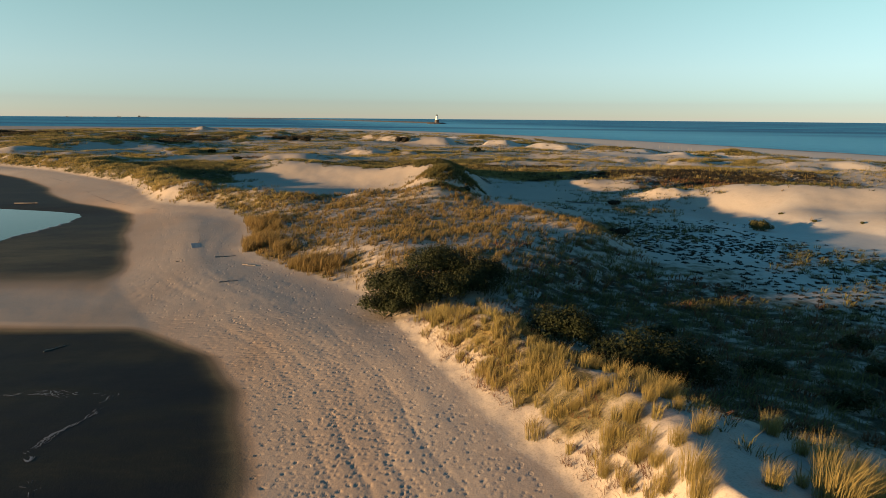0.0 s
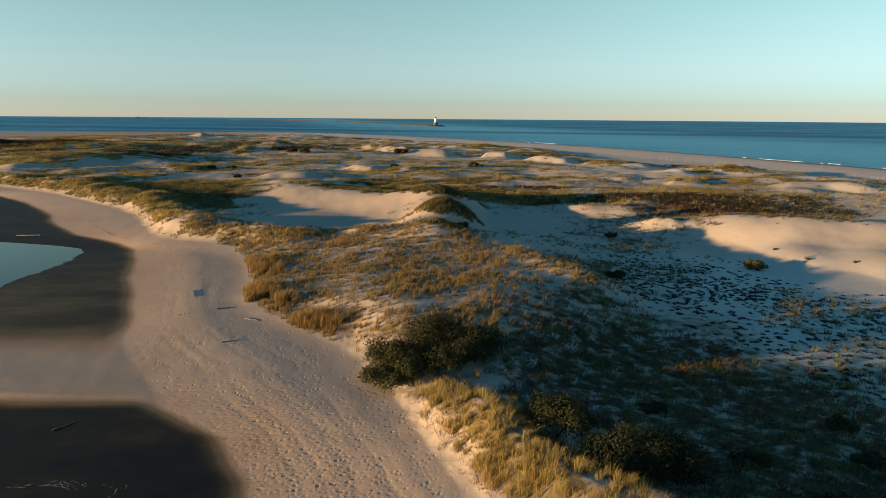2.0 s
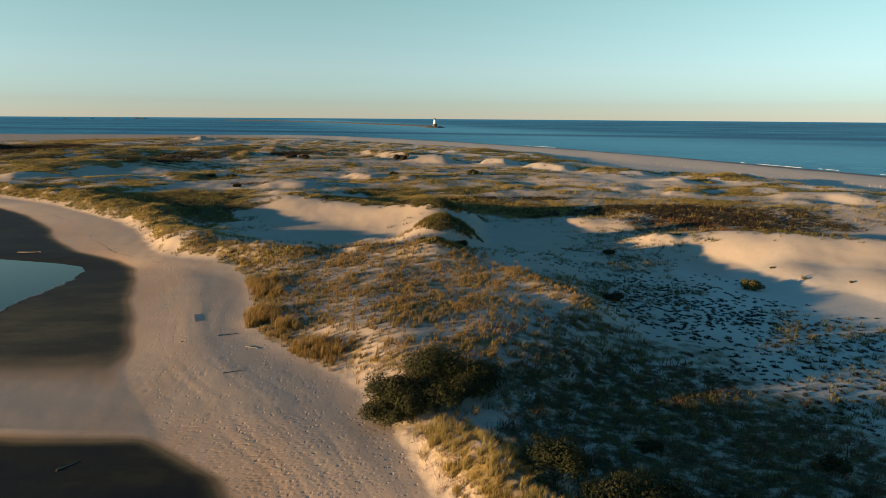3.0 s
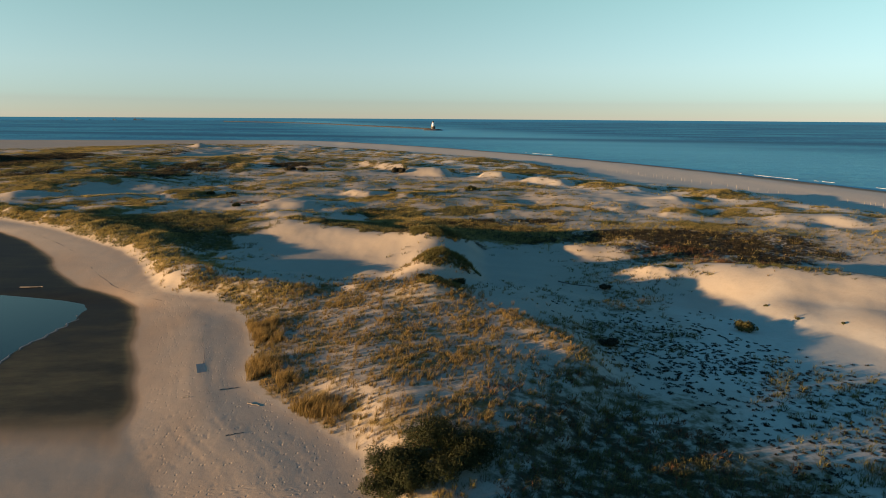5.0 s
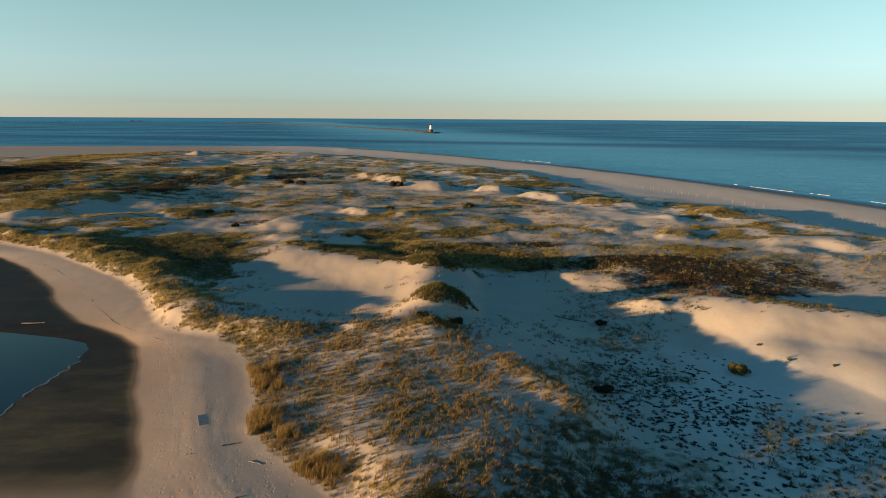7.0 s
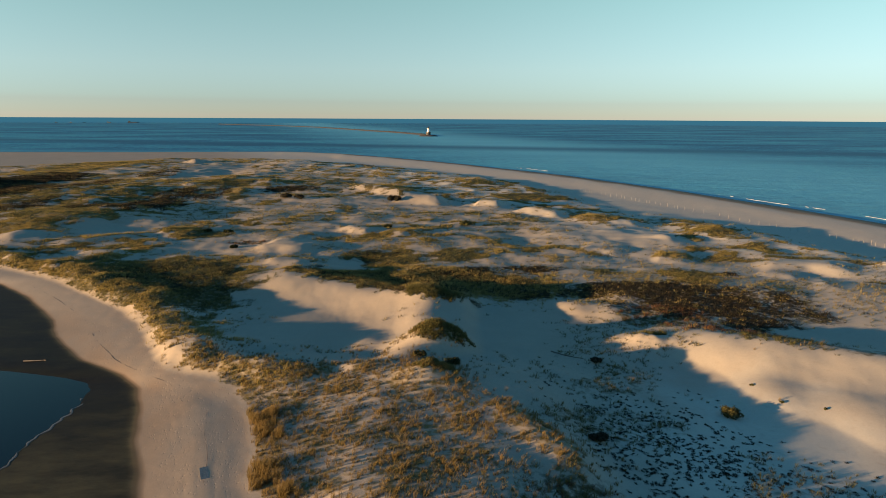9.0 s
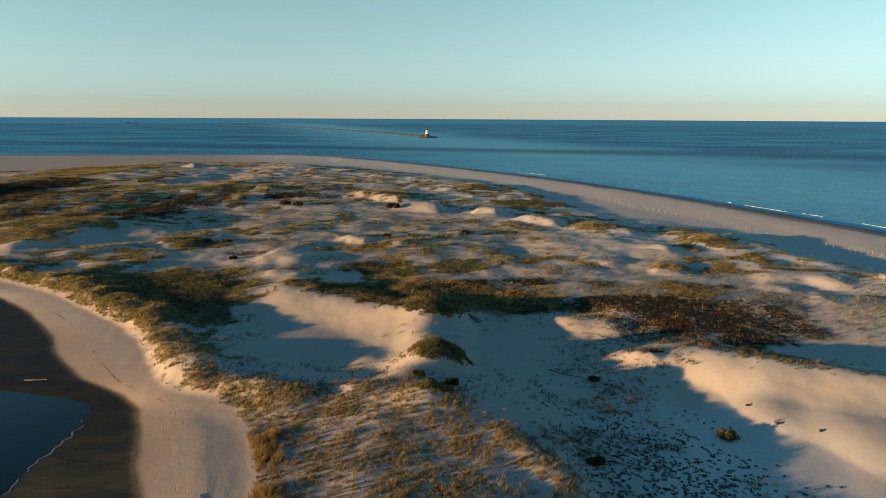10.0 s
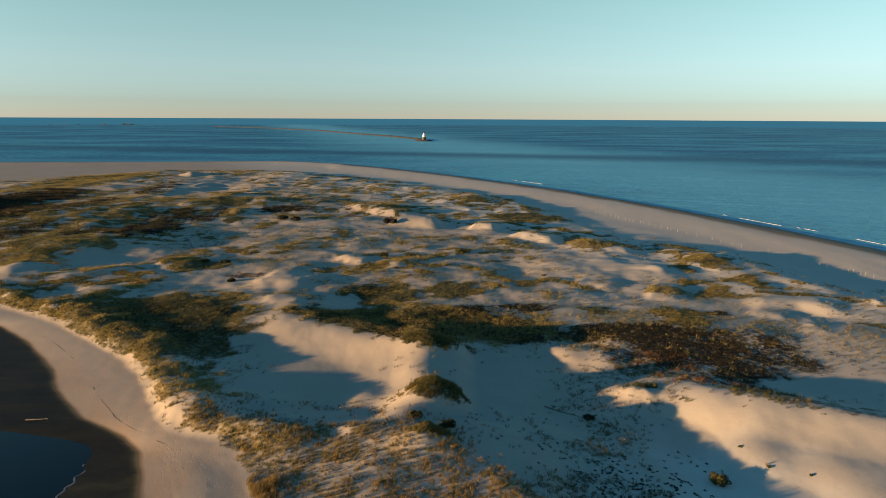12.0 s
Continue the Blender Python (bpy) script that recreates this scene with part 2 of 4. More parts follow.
def scarp(x, y, ax, ay, bx, by, face, lee, height, bow=0.0):
    """A dune ridge from a to b: a steep face on the right-hand side of a->b, a long lee behind."""
    dx, dy = bx - ax, by - ay
    n = math.hypot(dx, dy)
    u = ((x - ax) * dx + (y - ay) * dy) / n
    v = (-(x - ax) * dy + (y - ay) * dx) / n - bow * (1 - (2 * u / n - 1) ** 2) + 0.8 * grain(x / 12.0, y / 12.0, 12) + 0.25 * grain(x / 3.6, y / 3.6, 13)
    ends = ease(u / (0.3 * n) + 0.15) * ease((n - u) / (0.3 * n) + 0.15)
    side = np.where(v < 0, ease(1 + v / face), np.exp(-(v / lee) ** 2))
    return height * ends * side


def crest(y):
    """How far inland the top of the near bank runs."""
    return np.interp(y, [15, 19, 23.4, 25.5, 28, 32, 36, 40, 45], [1.4, 1.4, 2.2, 3.3, 4.6, 5.1, 4.4, 3.6, 3.2])


def height_at(x, y):
    x, y = np.asarray(x, float), np.asarray(y, float)
    s, w = from_bank(x, y), from_wet(x, y)
    # bay beach and flat
    width = np.maximum(w - s, 4.0)
    beach = -2.85 + 1.05 * np.clip(w / width, 0, 1.3) ** 1.1
    flat = -2.85 + np.interp(y, [25, 45, 60, 72, 84, 90, 98, 105, 110, 113, 116, 120], [0.03, 0.03, 0.02, 0.023, 0.029, 0.034, 0.045, 0.056, 0.066, 0.042, 0.025, 0.016]) * np.minimum(w, 0) * (0.1 + 0.9 * off_bar(x, y))
    lane = np.clip(w / width, 0, 1)
    rut = sum(d * np.exp(-((lane - a - 0.03 * grain(y / 24.0, a * 50, 17)) / b) ** 2) for a, b, d in ((0.3, 0.02, -0.016), (0.36, 0.02, 0.008), (0.42, 0.015, -0.018), (0.56, 0.02, -0.016), (0.64, 0.03, 0.01), (0.72, 0.015, -0.014), (0.82, 0.05, 0.02)))
    beach = beach + rut * ease((36 - width) / 10) * ease((125 - y) / 40) * np.interp(y, [45, 60], [1.0, 0.8]) * np.clip(0.6 + grain(x / 7.0, y / 16.0, 19), 0, 1.2)
    beach = beach - 0.38 * ease((lane - 0.5) / 0.5) * ease((y - 36) / 20) * ease((108 - y) / 8)
    bay = np.where(w < 0, np.maximum(flat, -4.2), beach) + 0.012 * grain(x / 2.5, y / 2.5, 15)
    # dunes
    far = ease((y - 130) / 90)
    z = -0.5 - 0.05 * far - 0.4 * far * ease((x - 60) / 40) - 2.0 * patch(x, y, 29, 74, 29, 46, 0, 1.5) - 2.2 * blob(x, y, 47, 112, 8, 15)
    z = z + (0.2 + 0.3 * far) * (1 - 0.9 * blob(x, y, 82, 104, 34, 26)) * layered(x / 46.0, y / 30.0, 21, 2) + 0.02 * layered(x / 6.0, y / 6.0, 22, 3) + 0.02 * layered(x / 1.7, y / 1.7, 27, 2)
    sharp = 1 - np.sqrt(layered(x / 52.0 + 0.4 * grain(x / 40.0, y / 40.0, 24), y / 36.0, 23, 2) ** 2 + 0.006)
    z = z + (0.04 + 0.42 * ease((y - 165) / 40)) * layered(x / 19.0, y / 14.0, 26, 3)
    z = z + far * np.interp(y, [300, 420], [0.35, 1.0]) * np.clip(sharp, 0, 1) ** 3
    c = s - crest(y)
    z = z + np.interp(y, [22, 28, 36, 42, 47], [2.6, 2.3, 2.1, 1.9, 1.4]) * np.exp(-(c / np.where(c > 0, np.interp(y, [24, 30], [6.5, 4.5]), 4.0)) ** 2) * ease((50 - y) / 9) * ease((y + 60) / 20)
    rim = np.interp(y, [50, 58, 66, 76, 86, 94, 104, 114], [1, 6, 12, 17.5, 17.5, 16, 16, 18])
    bank = np.interp(y, BANK_Y, BANK_X)
    run = (x - bank) / np.maximum(rim - bank, 5)
    field = -1.75 + 1.55 * ease(run / 0.5) - 0.3 * ease((run - 0.7) / 0.3) + 0.5 * blob(x, y, 0, 70, 10, 7) + 0.1 * layered(x / 5.0, y / 5.0, 28, 2) + 0.55 * np.exp(-((run - 0.8) / 0.16) ** 2) * ease((y - 58) / 10)
    inside = ease((y - 49) / 6) * ease((120 - y) / 12) * ease((rim + 8 - x) / 9)
    z = z + (field - z) * inside
    z = z + 1.4 * np.clip(0.75 + 0.9 * layered(x / 13.0, y / 13.0, 55, 2), 0, 1.5) * np.exp(-((s - 7) / 5.5) ** 2) * ease((y - 98) / 10) * ease((260 - y) / 50)
    z = z + scarp(x, y, -62, 181, 0, 145, 18, 15, 3.2, 6.0)
    z = z + 4.6 * blob(x, y, -1.5, 123.5, 6.6, 4.6, 0) + 1.6 * blob(x, y, -7, 116, 7, 4, 30) + 2.6 * blob(x, y, -4, 153, 10, 6, -15)
    z = z + 2.0 * blob(x, y, -3, 104.5, 5.5, 3.2, 10) + 1.1 * blob(x, y, -7, 107, 11, 8) + 0.6 * blob(x, y, -10, 66, 8, 8)
    floor = patch(x, y, 23, 140, 22, 24, 0, 1.1)
    z = z + (-2.3 + 0.1 * layered(x / 9.0, y / 9.0, 29, 2) - z) * floor * ease((x - 3) / 6)
    z = z + 1.5 * blob(x, y, -5, 138, 9, 11, 0)
    z = z - 1.7 * patch(x, y, -28, 152, 38, 28, -25, 0.8) * ease((-2 - x) / 10) * (1 - blob(x, y, -1.5, 123.5, 9, 7))
    z = z + scarp(x, y, 44, 130, 104, 97, 15, 7, 2.6, 3.0)
    z = z + (2.0 + 0.4 * grain(x / 2.0, y / 2.0, 36)) * blob(x, y, 43, 128.5, 5.0, 2.8, -30)
    z = z + 1.1 * rise(x, y, 38, 151, 9, 5.5, -25)
    z = z + 1.3 * blob(x, y, 62, 168, 26, 14) - 1.1 * blob(x, y, 88, 132, 13, 8)
    z = z + 2.0 * ease((x - 66) / 80) * ease((y - 128) / 50) * ease((330 - y) / 90)
    # the 7 m rise at x -318 is out of view, added to shade the far west
    z = z + 4.6 * blob(x, y, -172, 274, 44, 30) + 3.6 * blob(x, y, -225, 362, 48, 44) + 2.4 * blob(x, y, -150, 430, 70, 50) + 7.0 * blob(x, y, -318, 360, 30, 75) + 1.2 * blob(x, y, 112, 158, 16, 12) + 0.6 * ease((x - 45) / 95) * ease((y - 190) / 25) * ease((310 - y) / 50)
    wx = x + 4.0 * grain(x / 17.0, y / 17.0, 51) + 1.8 * grain(x / 5.0, y / 5.0, 52)
    wy = y + 4.0 * grain(x / 17.0, y / 17.0, 53) + 1.8 * grain(x / 5.0, y / 5.0, 54)
    for cx, cy, rx, ry, turn, high in HILLS_WEST + HILLS_EAST + HOLLOWS:
        z = z + (high if high > 0 else 1.4 * high) * blob(wx, wy, cx, cy, rx, min(ry, 1.3 * rx) if high > 0 else ry, turn)
    for ax, ay, bx, by, front, lee, high in RIDGES + RIDGES_NEAR:
        z = z + scarp(0.6 * x + 0.4 * wx, 0.6 * y + 0.4 * wy, ax, ay, bx, by, front, 1.8 * lee, 0.92 * high)
    z = z - 0.9 * blob(x, y, 53, 90, 9, 16, 15) - 1.2 * blob(x, y, 60, 74, 15, 17) - 1.0 * blob(x, y, 52, 58, 16, 10) - 0.7 * blob(x, y, 22, 53, 9, 7) - 0.7 * blob(x, y, 40, 55, 14, 9) - 1.0 * blob(x, y, 72, 80, 12, 9)
    z = z + scarp(x, y, 8, 97, 20, 75, 6, 2.5, 0.9) + scarp(x, y, 16, 115, 35, 102, 4, 3, 0.5)
    z = np.where(z < -2.5, -2.5 + 0.45 * (z + 2.5), z)
    # join dune, bank and beaches
    step = np.interp(y, [20, 26, 34, 40, 48, 58, 68, 96, 108, 120, 170, 200], [3.0, 5.0, 5.6, 4.4, 3.6, 4.5, 9.0, 8.5, 5.5, 4.2, 4.2, 7.0])
    low = np.interp(y, [40, 55, 90], [0.2, 0.3, 0.12]) * layered(x / 1.6, y / 1.6, 41, 3)
    z = np.where(s > 0, bay + (z - bay) * ease((s + low) / step), bay)
    q = from_sea(x, y)
    strand = np.where(q < 0, WATER + 0.05 * np.maximum(q, -60), WATER + 2.1 * (1 - np.exp(-np.maximum(q, 0) / 9)) - 1.4 * ease((q - 20) / 60)) + 0.06 * layered(x / 14.0, y / 14.0, 44, 2)
    strand = np.where(q > 0, strand, np.maximum(strand, -6.2))
    m = ease(in_dunes(x, y) / 46 + 0.25)
    return np.where(s > 0, strand + (z - strand) * m, np.minimum(bay, strand + 1.0))


# ---- materials ----
def material(name):
    m = bpy.data.materials.new(name)
    m.use_nodes = True
    return m, m.node_tree.nodes, m.node_tree.links, m.node_tree.nodes["Principled BSDF"]


def add(nodes, kind, **values):
    n = nodes.new(kind)
    for key, value in values.items():
        n.inputs[key].default_value = value
    return n


def ramp(nodes, stops):
    r = nodes.new("ShaderNodeValToRGB")
    while len(r.color_ramp.elements) < len(stops):
        r.color_ramp.elements.new(0.5)
    for e, (p, c) in zip(r.color_ramp.elements, stops):
        e.position, e.color = p, (*c, 1)
    return r


def mix(nodes, links, fac, a, b):
    m = nodes.new("ShaderNodeMix")
    m.data_type = "RGBA"
    for socket, v in ((m.inputs[0], fac), (m.inputs[6], a), (m.inputs[7], b)):
        if isinstance(v, tuple):
            socket.default_value = (*v, 1)
        elif isinstance(v, float):
            socket.default_value = v
        else:
            links.new(v, socket)
    return m.outputs[2]


def cover(nodes, links, amount, spots):
    """Thin growth covers the spots alone, thick growth nearly all."""
    total = nodes.new("ShaderNodeMath")
    total.operation = "MULTIPLY_ADD"
    total.inputs[1].default_value = 1.25
    links.new(amount.outputs["Fac"], total.inputs[0])
    links.new(spots.outputs[0], total.inputs[2])
    out = nodes.new("ShaderNodeMapRange")
    out.inputs["From Min"].default_value, out.inputs["From Max"].default_value = 0.95, 1.6
    out.inputs["To Max"].default_value = 0.92
    links.new(total.outputs[0], out.inputs["Value"])
    return out


def sand_material():
    m, n, l, p = material("sand")
    co = n.new("ShaderNodeTexCoord").outputs["Object"]
    big, mid, fine = (add(n, "ShaderNodeTexNoise", Scale=s, Detail=d, Roughness=0.6) for s, d in ((0.05, 4), (0.7, 5), (9.0, 6)))
    for t in (big, mid, fine):
        l.new(co, t.inputs["Vector"])
    c = ramp(n, [(0.3, (0.292, 0.254, 0.204)), (0.7, (0.362, 0.316, 0.256))])
    l.new(big.outputs[0], c.inputs[0])
    c2 = ramp(n, [(0.3, (0.264, 0.229, 0.184)), (0.65, (0.368, 0.322, 0.262))])
    l.new(mid.outputs[0], c2.inputs[0])
    col = mix(n, l, 0.45, c.outputs[0], c2.outputs[0])
    sp = ramp(n, [(0.36, (0.3, 0.23, 0.17)), (0.5, (1, 1, 1))])
    l.new(fine.outputs[0], sp.inputs[0])
    mul = n.new("ShaderNodeMix")
    mul.data_type, mul.blend_type = "RGBA", "MULTIPLY"
    mul.inputs[0].default_value = 0.3
    l.new(col, mul.inputs[6])
    l.new(sp.outputs[0], mul.inputs[7])
    col = mul.outputs[2]
    # paler sand towards the open sea, its tone making up for missing light
    pale = n.new("ShaderNodeAttribute")
    pale.attribute_name = "pale"
    white = ramp(n, [(0.3, (0.365, 0.343, 0.296)), (0.65, (0.455, 0.43, 0.374))])
    l.new(mid.outputs[0], white.inputs[0])
    col = mix(n, l, pale.outputs["Fac"], col, white.outputs[0])
    # litter of dead leaves and low growth between the tufts
    lit = n.new("ShaderNodeAttribute")
    lit.attribute_name = "litter"
    lr = ramp(n, [(0.3, (0, 0, 0)), (0.7, (1, 1, 1))])
    l.new(mid.outputs[0], lr.inputs[0])
    lf = cover(n, l, lit, lr)
    lc = ramp(n, [(0.35, (0.036, 0.033, 0.013)), (0.65, (0.1, 0.083, 0.033))])
    l.new(fine.outputs[0], lc.inputs[0])
    col = mix(n, l, lf.outputs[0], col, lc.outputs[0])
    # mat of short dead grass
    dead = n.new("ShaderNodeAttribute")
    dead.attribute_name = "straw"
    df = cover(n, l, dead, lr)
    dc = ramp(n, [(0.35, (0.1, 0.075, 0.026)), (0.65, (0.2, 0.15, 0.058))])
    l.new(fine.outputs[0], dc.inputs[0])
    col = mix(n, l, df.outputs[0], col, dc.outputs[0])
    # dark mat of low heath
    mat = n.new("ShaderNodeAttribute")
    mat.attribute_name = "heath"
    hr = ramp(n, [(0.32, (0, 0, 0)), (0.52, (1, 1, 1))])
    l.new(mid.outputs[0], hr.inputs[0])
    hf = cover(n, l, mat, hr)
    hc = ramp(n, [(0.35, (0.014, 0.013, 0.008)), (0.65, (0.04, 0.032, 0.017))])
    l.new(fine.outputs[0], hc.inputs[0])
    col = mix(n, l, hf.outputs[0], col, hc.outputs[0])
    # wet sand and mud; the first tan step also colours sunlit warmth onto the strand
    wet_warm = n.new("ShaderNodeAttribute")
    wet_warm.attribute_name = "wet_warm"
    mud = ramp(n, [(0.36, (0.003, 0.0035, 0.005)), (0.46, (0.006, 0.006, 0.006)), (0.56, (0.009, 0.0088, 0.0055)), (0.65, (0.017, 0.015, 0.008))])
    blot = add(n, "ShaderNodeTexNoise", Scale=0.14, Detail=8.0, Roughness=0.72)
    drawn = n.new("ShaderNodeMapping")
    drawn.inputs["Scale"].default_value = (0.45, 1.3, 1.0)
    l.new(co, drawn.inputs["Vector"])
    l.new(drawn.outputs[0], blot.inputs["Vector"])
    l.new(blot.outputs[0], mud.inputs[0])
    silt = ramp(n, [(0.4, (0.034, 0.031, 0.018)), (0.62, (0.09, 0.078, 0.042))])
    l.new(blot.outputs[0], silt.inputs[0])
    for lo, hi, tone in ((0.0, 0.4, (0.3, 0.218, 0.146)), (0.3, 0.62, (0.14, 0.1, 0.06)), (0.5, 0.84, silt.outputs[0]), (0.72, 1.0, mud.outputs[0])):
        mr = n.new("ShaderNodeMapRange")
        mr.inputs["From Min"].default_value, mr.inputs["From Max"].default_value = lo, hi
        l.new(wet_warm.outputs["Fac"], mr.inputs["Value"])
        col = mix(n, l, mr.outputs[0], col, tone)
    l.new(col, p.inputs["Base Color"])
    rr = n.new("ShaderNodeMapRange")
    rr.inputs["To Min"].default_value, rr.inputs["To Max"].default_value = 0.95, 0.65
    l.new(wet_warm.outputs["Fac"], rr.inputs["Value"])
    l.new(rr.outputs[0], p.inputs["Roughness"])
    gloss = n.new("ShaderNodeMapRange")
    gloss.inputs["To Min"].default_value, gloss.inputs["To Max"].default_value = 0.06, 0.1
    l.new(wet_warm.outputs["Fac"], gloss.inputs["Value"])
    l.new(gloss.outputs[0], p.inputs["Specular IOR Level"])
    # trodden beach, wind ripples, grain
    tread = n.new("ShaderNodeAttribute")
    tread.attribute_name = "tread"
    flat = n.new("ShaderNodeMapping")
    flat.inputs["Scale"].default_value = (1.0, 0.72, 0.0)
    flat.inputs["Rotation"].default_value = (0, 0, radians(18))
    l.new(co, flat.inputs["Vector"])
    vor = add(n, "ShaderNodeTexVoronoi", Scale=2.0)
    l.new(flat.outputs[0], vor.inputs["Vector"])
    dent = ramp(n, [(0.16, (0, 0, 0)), (0.27, (1, 1, 1))])
    l.new(vor.outputs["Distance"], dent.inputs[0])
    rare = ramp(n, [(0.54, (0, 0, 0)), (0.56, (1, 1, 1))])
    l.new(vor.outputs["Color"], rare.inputs[0])
    some = n.new("ShaderNodeMath")
    some.operation = "MAXIMUM"
    l.new(dent.outputs[0], some.inputs[0])
    l.new(rare.outputs[0], some.inputs[1])
    b1 = add(n, "ShaderNodeBump", Distance=0.035)
    l.new(tread.outputs["Fac"], b1.inputs["Strength"])
    l.new(some.outputs[0], b1.inputs["Height"])
    b2 = add(n, "ShaderNodeBump", Strength=0.5, Distance=0.05)
    l.new(mid.outputs[0], b2.inputs["Height"])
    l.new(b1.outputs[0], b2.inputs["Normal"])
    b3 = add(n, "ShaderNodeBump", Strength=0.5, Distance=0.025)
    l.new(fine.outputs[0], b3.inputs["Height"])
    l.new(b2.outputs[0], b3.inputs["Normal"])
    l.new(b3.outputs[0], p.inputs["Normal"])
    return m


def sea_material():
    m, n, l, p = material("sea_water")
    co = n.new("ShaderNodeTexCoord").outputs["Object"]
    mp = n.new("ShaderNodeMapping")
    mp.inputs["Scale"].default_value = (0.5, 1.0, 1.0)
    mp.inputs["Rotation"].default_value = (0, 0, radians(25))
    l.new(co, mp.inputs["Vector"])
    swell, chop, wide = (add(n, "ShaderNodeTexNoise", Scale=s, Detail=d, Roughness=0.6) for s, d in ((0.045, 3), (0.6, 5), (0.006, 4)))
    for t in (swell, chop, wide):
        l.new(mp.outputs[0], t.inputs["Vector"])
    c = ramp(n, [(0.41, (0.005, 0.085, 0.16)), (0.49, (0.016, 0.15, 0.255)), (0.56, (0.05, 0.28, 0.36))])
    rip = add(n, "ShaderNodeTexNoise", Scale=0.2, Detail=8.0, Roughness=0.8)
    l.new(mp.outputs[0], rip.inputs["Vector"])
    half = n.new("ShaderNodeMix")
    half.inputs[0].default_value = 0.55
    l.new(wide.outputs[0], half.inputs[2])
    l.new(rip.outputs[0], half.inputs[3])
    l.new(half.outputs[0], c.inputs[0])
    # paler over the shoal along the beach, a darker streak farther out
    tone = c.outputs[0]
    for direction, at, reach, colour, most in (((0.95, 0.3, 0), 430, 350, (0.13, 0.43, 0.52), 0.8), ((0.25, 1.0, 0), 1060, 120, (0.005, 0.075, 0.15), 0.75), ((0.1, 1.0, 0), 830, 60, (0.08, 0.32, 0.42), 0.5)):
        dot = n.new("ShaderNodeVectorMath")
        dot.operation = "DOT_PRODUCT"
        dot.inputs[1].default_value = direction
        l.new(co, dot.inputs[0])
        wob = n.new("ShaderNodeMath")
        wob.operation = "MULTIPLY_ADD"
        wob.inputs[1].default_value = 0.6 * reach
        l.new(rip.outputs[0], wob.inputs[0])
        l.new(dot.outputs["Value"], wob.inputs[2])
        off = add(n, "ShaderNodeMath")
        off.operation = "SUBTRACT"
        off.inputs[1].default_value = at + 0.3 * reach
        l.new(wob.outputs[0], off.inputs[0])
        size = n.new("ShaderNodeMath")
        size.operation = "ABSOLUTE"
        l.new(off.outputs[0], size.inputs[0])
        fade = n.new("ShaderNodeMapRange")
        fade.interpolation_type = "SMOOTHSTEP"
        fade.inputs["From Max"].default_value = reach
        fade.inputs["To Min"].default_value, fade.inputs["To Max"].default_value = most, 0.0
        l.new(size.outputs[0], fade.inputs["Value"])
        tone = mix(n, l, fade.outputs[0], tone, colour)
    l.new(tone, p.inputs["Base Color"])
    p.inputs["Specular IOR Level"].default_value = 0.0
    gl = add(n, "ShaderNodeBsdfGlossy", Roughness=0.3)
    ms = n.new("ShaderNodeMixShader")
    ms.inputs[0].default_value = 0.1
    l.new(p.outputs[0], ms.inputs[1])
    l.new(gl.outputs[0], ms.inputs[2])
    l.new(ms.outputs[0], n["Material Output"].inputs["Surface"])
    b1 = add(n, "ShaderNodeBump", Strength=0.8, Distance=2.5)
    l.new(swell.outputs[0], b1.inputs["Height"])
    b2 = add(n, "ShaderNodeBump", Strength=1.0, Distance=0.6)
    l.new(chop.outputs[0], b2.inputs["Height"])
    l.new(b1.outputs[0], b2.inputs["Normal"])
    l.new(b2.outputs[0], p.inputs["Normal"])
    l.new(b2.outputs[0], gl.inputs["Normal"])
    return m


def bay_material():
    m, n, l, p = material("bay_water")
    co = n.new("ShaderNodeTexCoord").outputs["Object"]
    t = add(n, "ShaderNodeTexNoise", Scale=0.9, Detail=4.0)
    l.new(co, t.inputs["Vector"])
    c = ramp(n, [(0.3, (0.002, 0.002, 0.004)), (0.7, (0.005, 0.005, 0.007))])
    l.new(t.outputs[0], c.inputs[0])
    l.new(c.outputs[0], p.inputs["Base Color"])
    p.inputs["Roughness"].default_value = 0.12
    p.inputs["Specular IOR Level"].default_value = 0.3
    p.inputs["IOR"].default_value = 1.33
    b = add(n, "ShaderNodeBump", Strength=0.25, Distance=0.03)
    l.new(t.outputs[0], b.inputs["Height"])
    l.new(b.outputs[0], p.inputs["Normal"])
    return m


def leaf_material(name, low, high, tips, patchy, through_light=0.4):
    """Blades and leaves: colour by leaf, by stand and from root to tip."""
    m, n, l, p = material(name)
    geo = n.new("ShaderNodeNewGeometry")
    co = n.new("ShaderNodeTexCoord").outputs["Object"]
    stand = add(n, "ShaderNodeTexNoise", Scale=0.16, Detail=3.0)
    l.new(co, stand.inputs["Vector"])
    c = ramp(n, [(0.0, low), (1.0, high)])
    l.new(geo.outputs["Random Per Island"], c.inputs[0])
    sr = ramp(n, [(0.38, (0, 0, 0)), (0.62, (1, 1, 1))])
    l.new(stand.outputs[0], sr.inputs[0])
    k = n.new("ShaderNodeMath")
    k.operation = "MULTIPLY"
    k.inputs[1].default_value = 0.75
    l.new(sr.outputs[0], k.inputs[0])
    col = mix(n, l, k.outputs[0], c.outputs[0], patchy)
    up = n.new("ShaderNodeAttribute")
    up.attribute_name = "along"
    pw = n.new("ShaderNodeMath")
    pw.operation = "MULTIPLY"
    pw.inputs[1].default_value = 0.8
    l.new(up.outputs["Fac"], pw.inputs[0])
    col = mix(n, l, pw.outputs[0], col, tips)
    l.new(col, p.inputs["Base Color"])
    p.inputs["Roughness"].default_value = 0.7
    p.inputs["Specular IOR Level"].default_value = 0.15
    tr = n.new("ShaderNodeBsdfTranslucent")
    l.new(col, tr.inputs["Color"])
    ms = n.new("ShaderNodeMixShader")
    ms.inputs[0].default_value = through_light
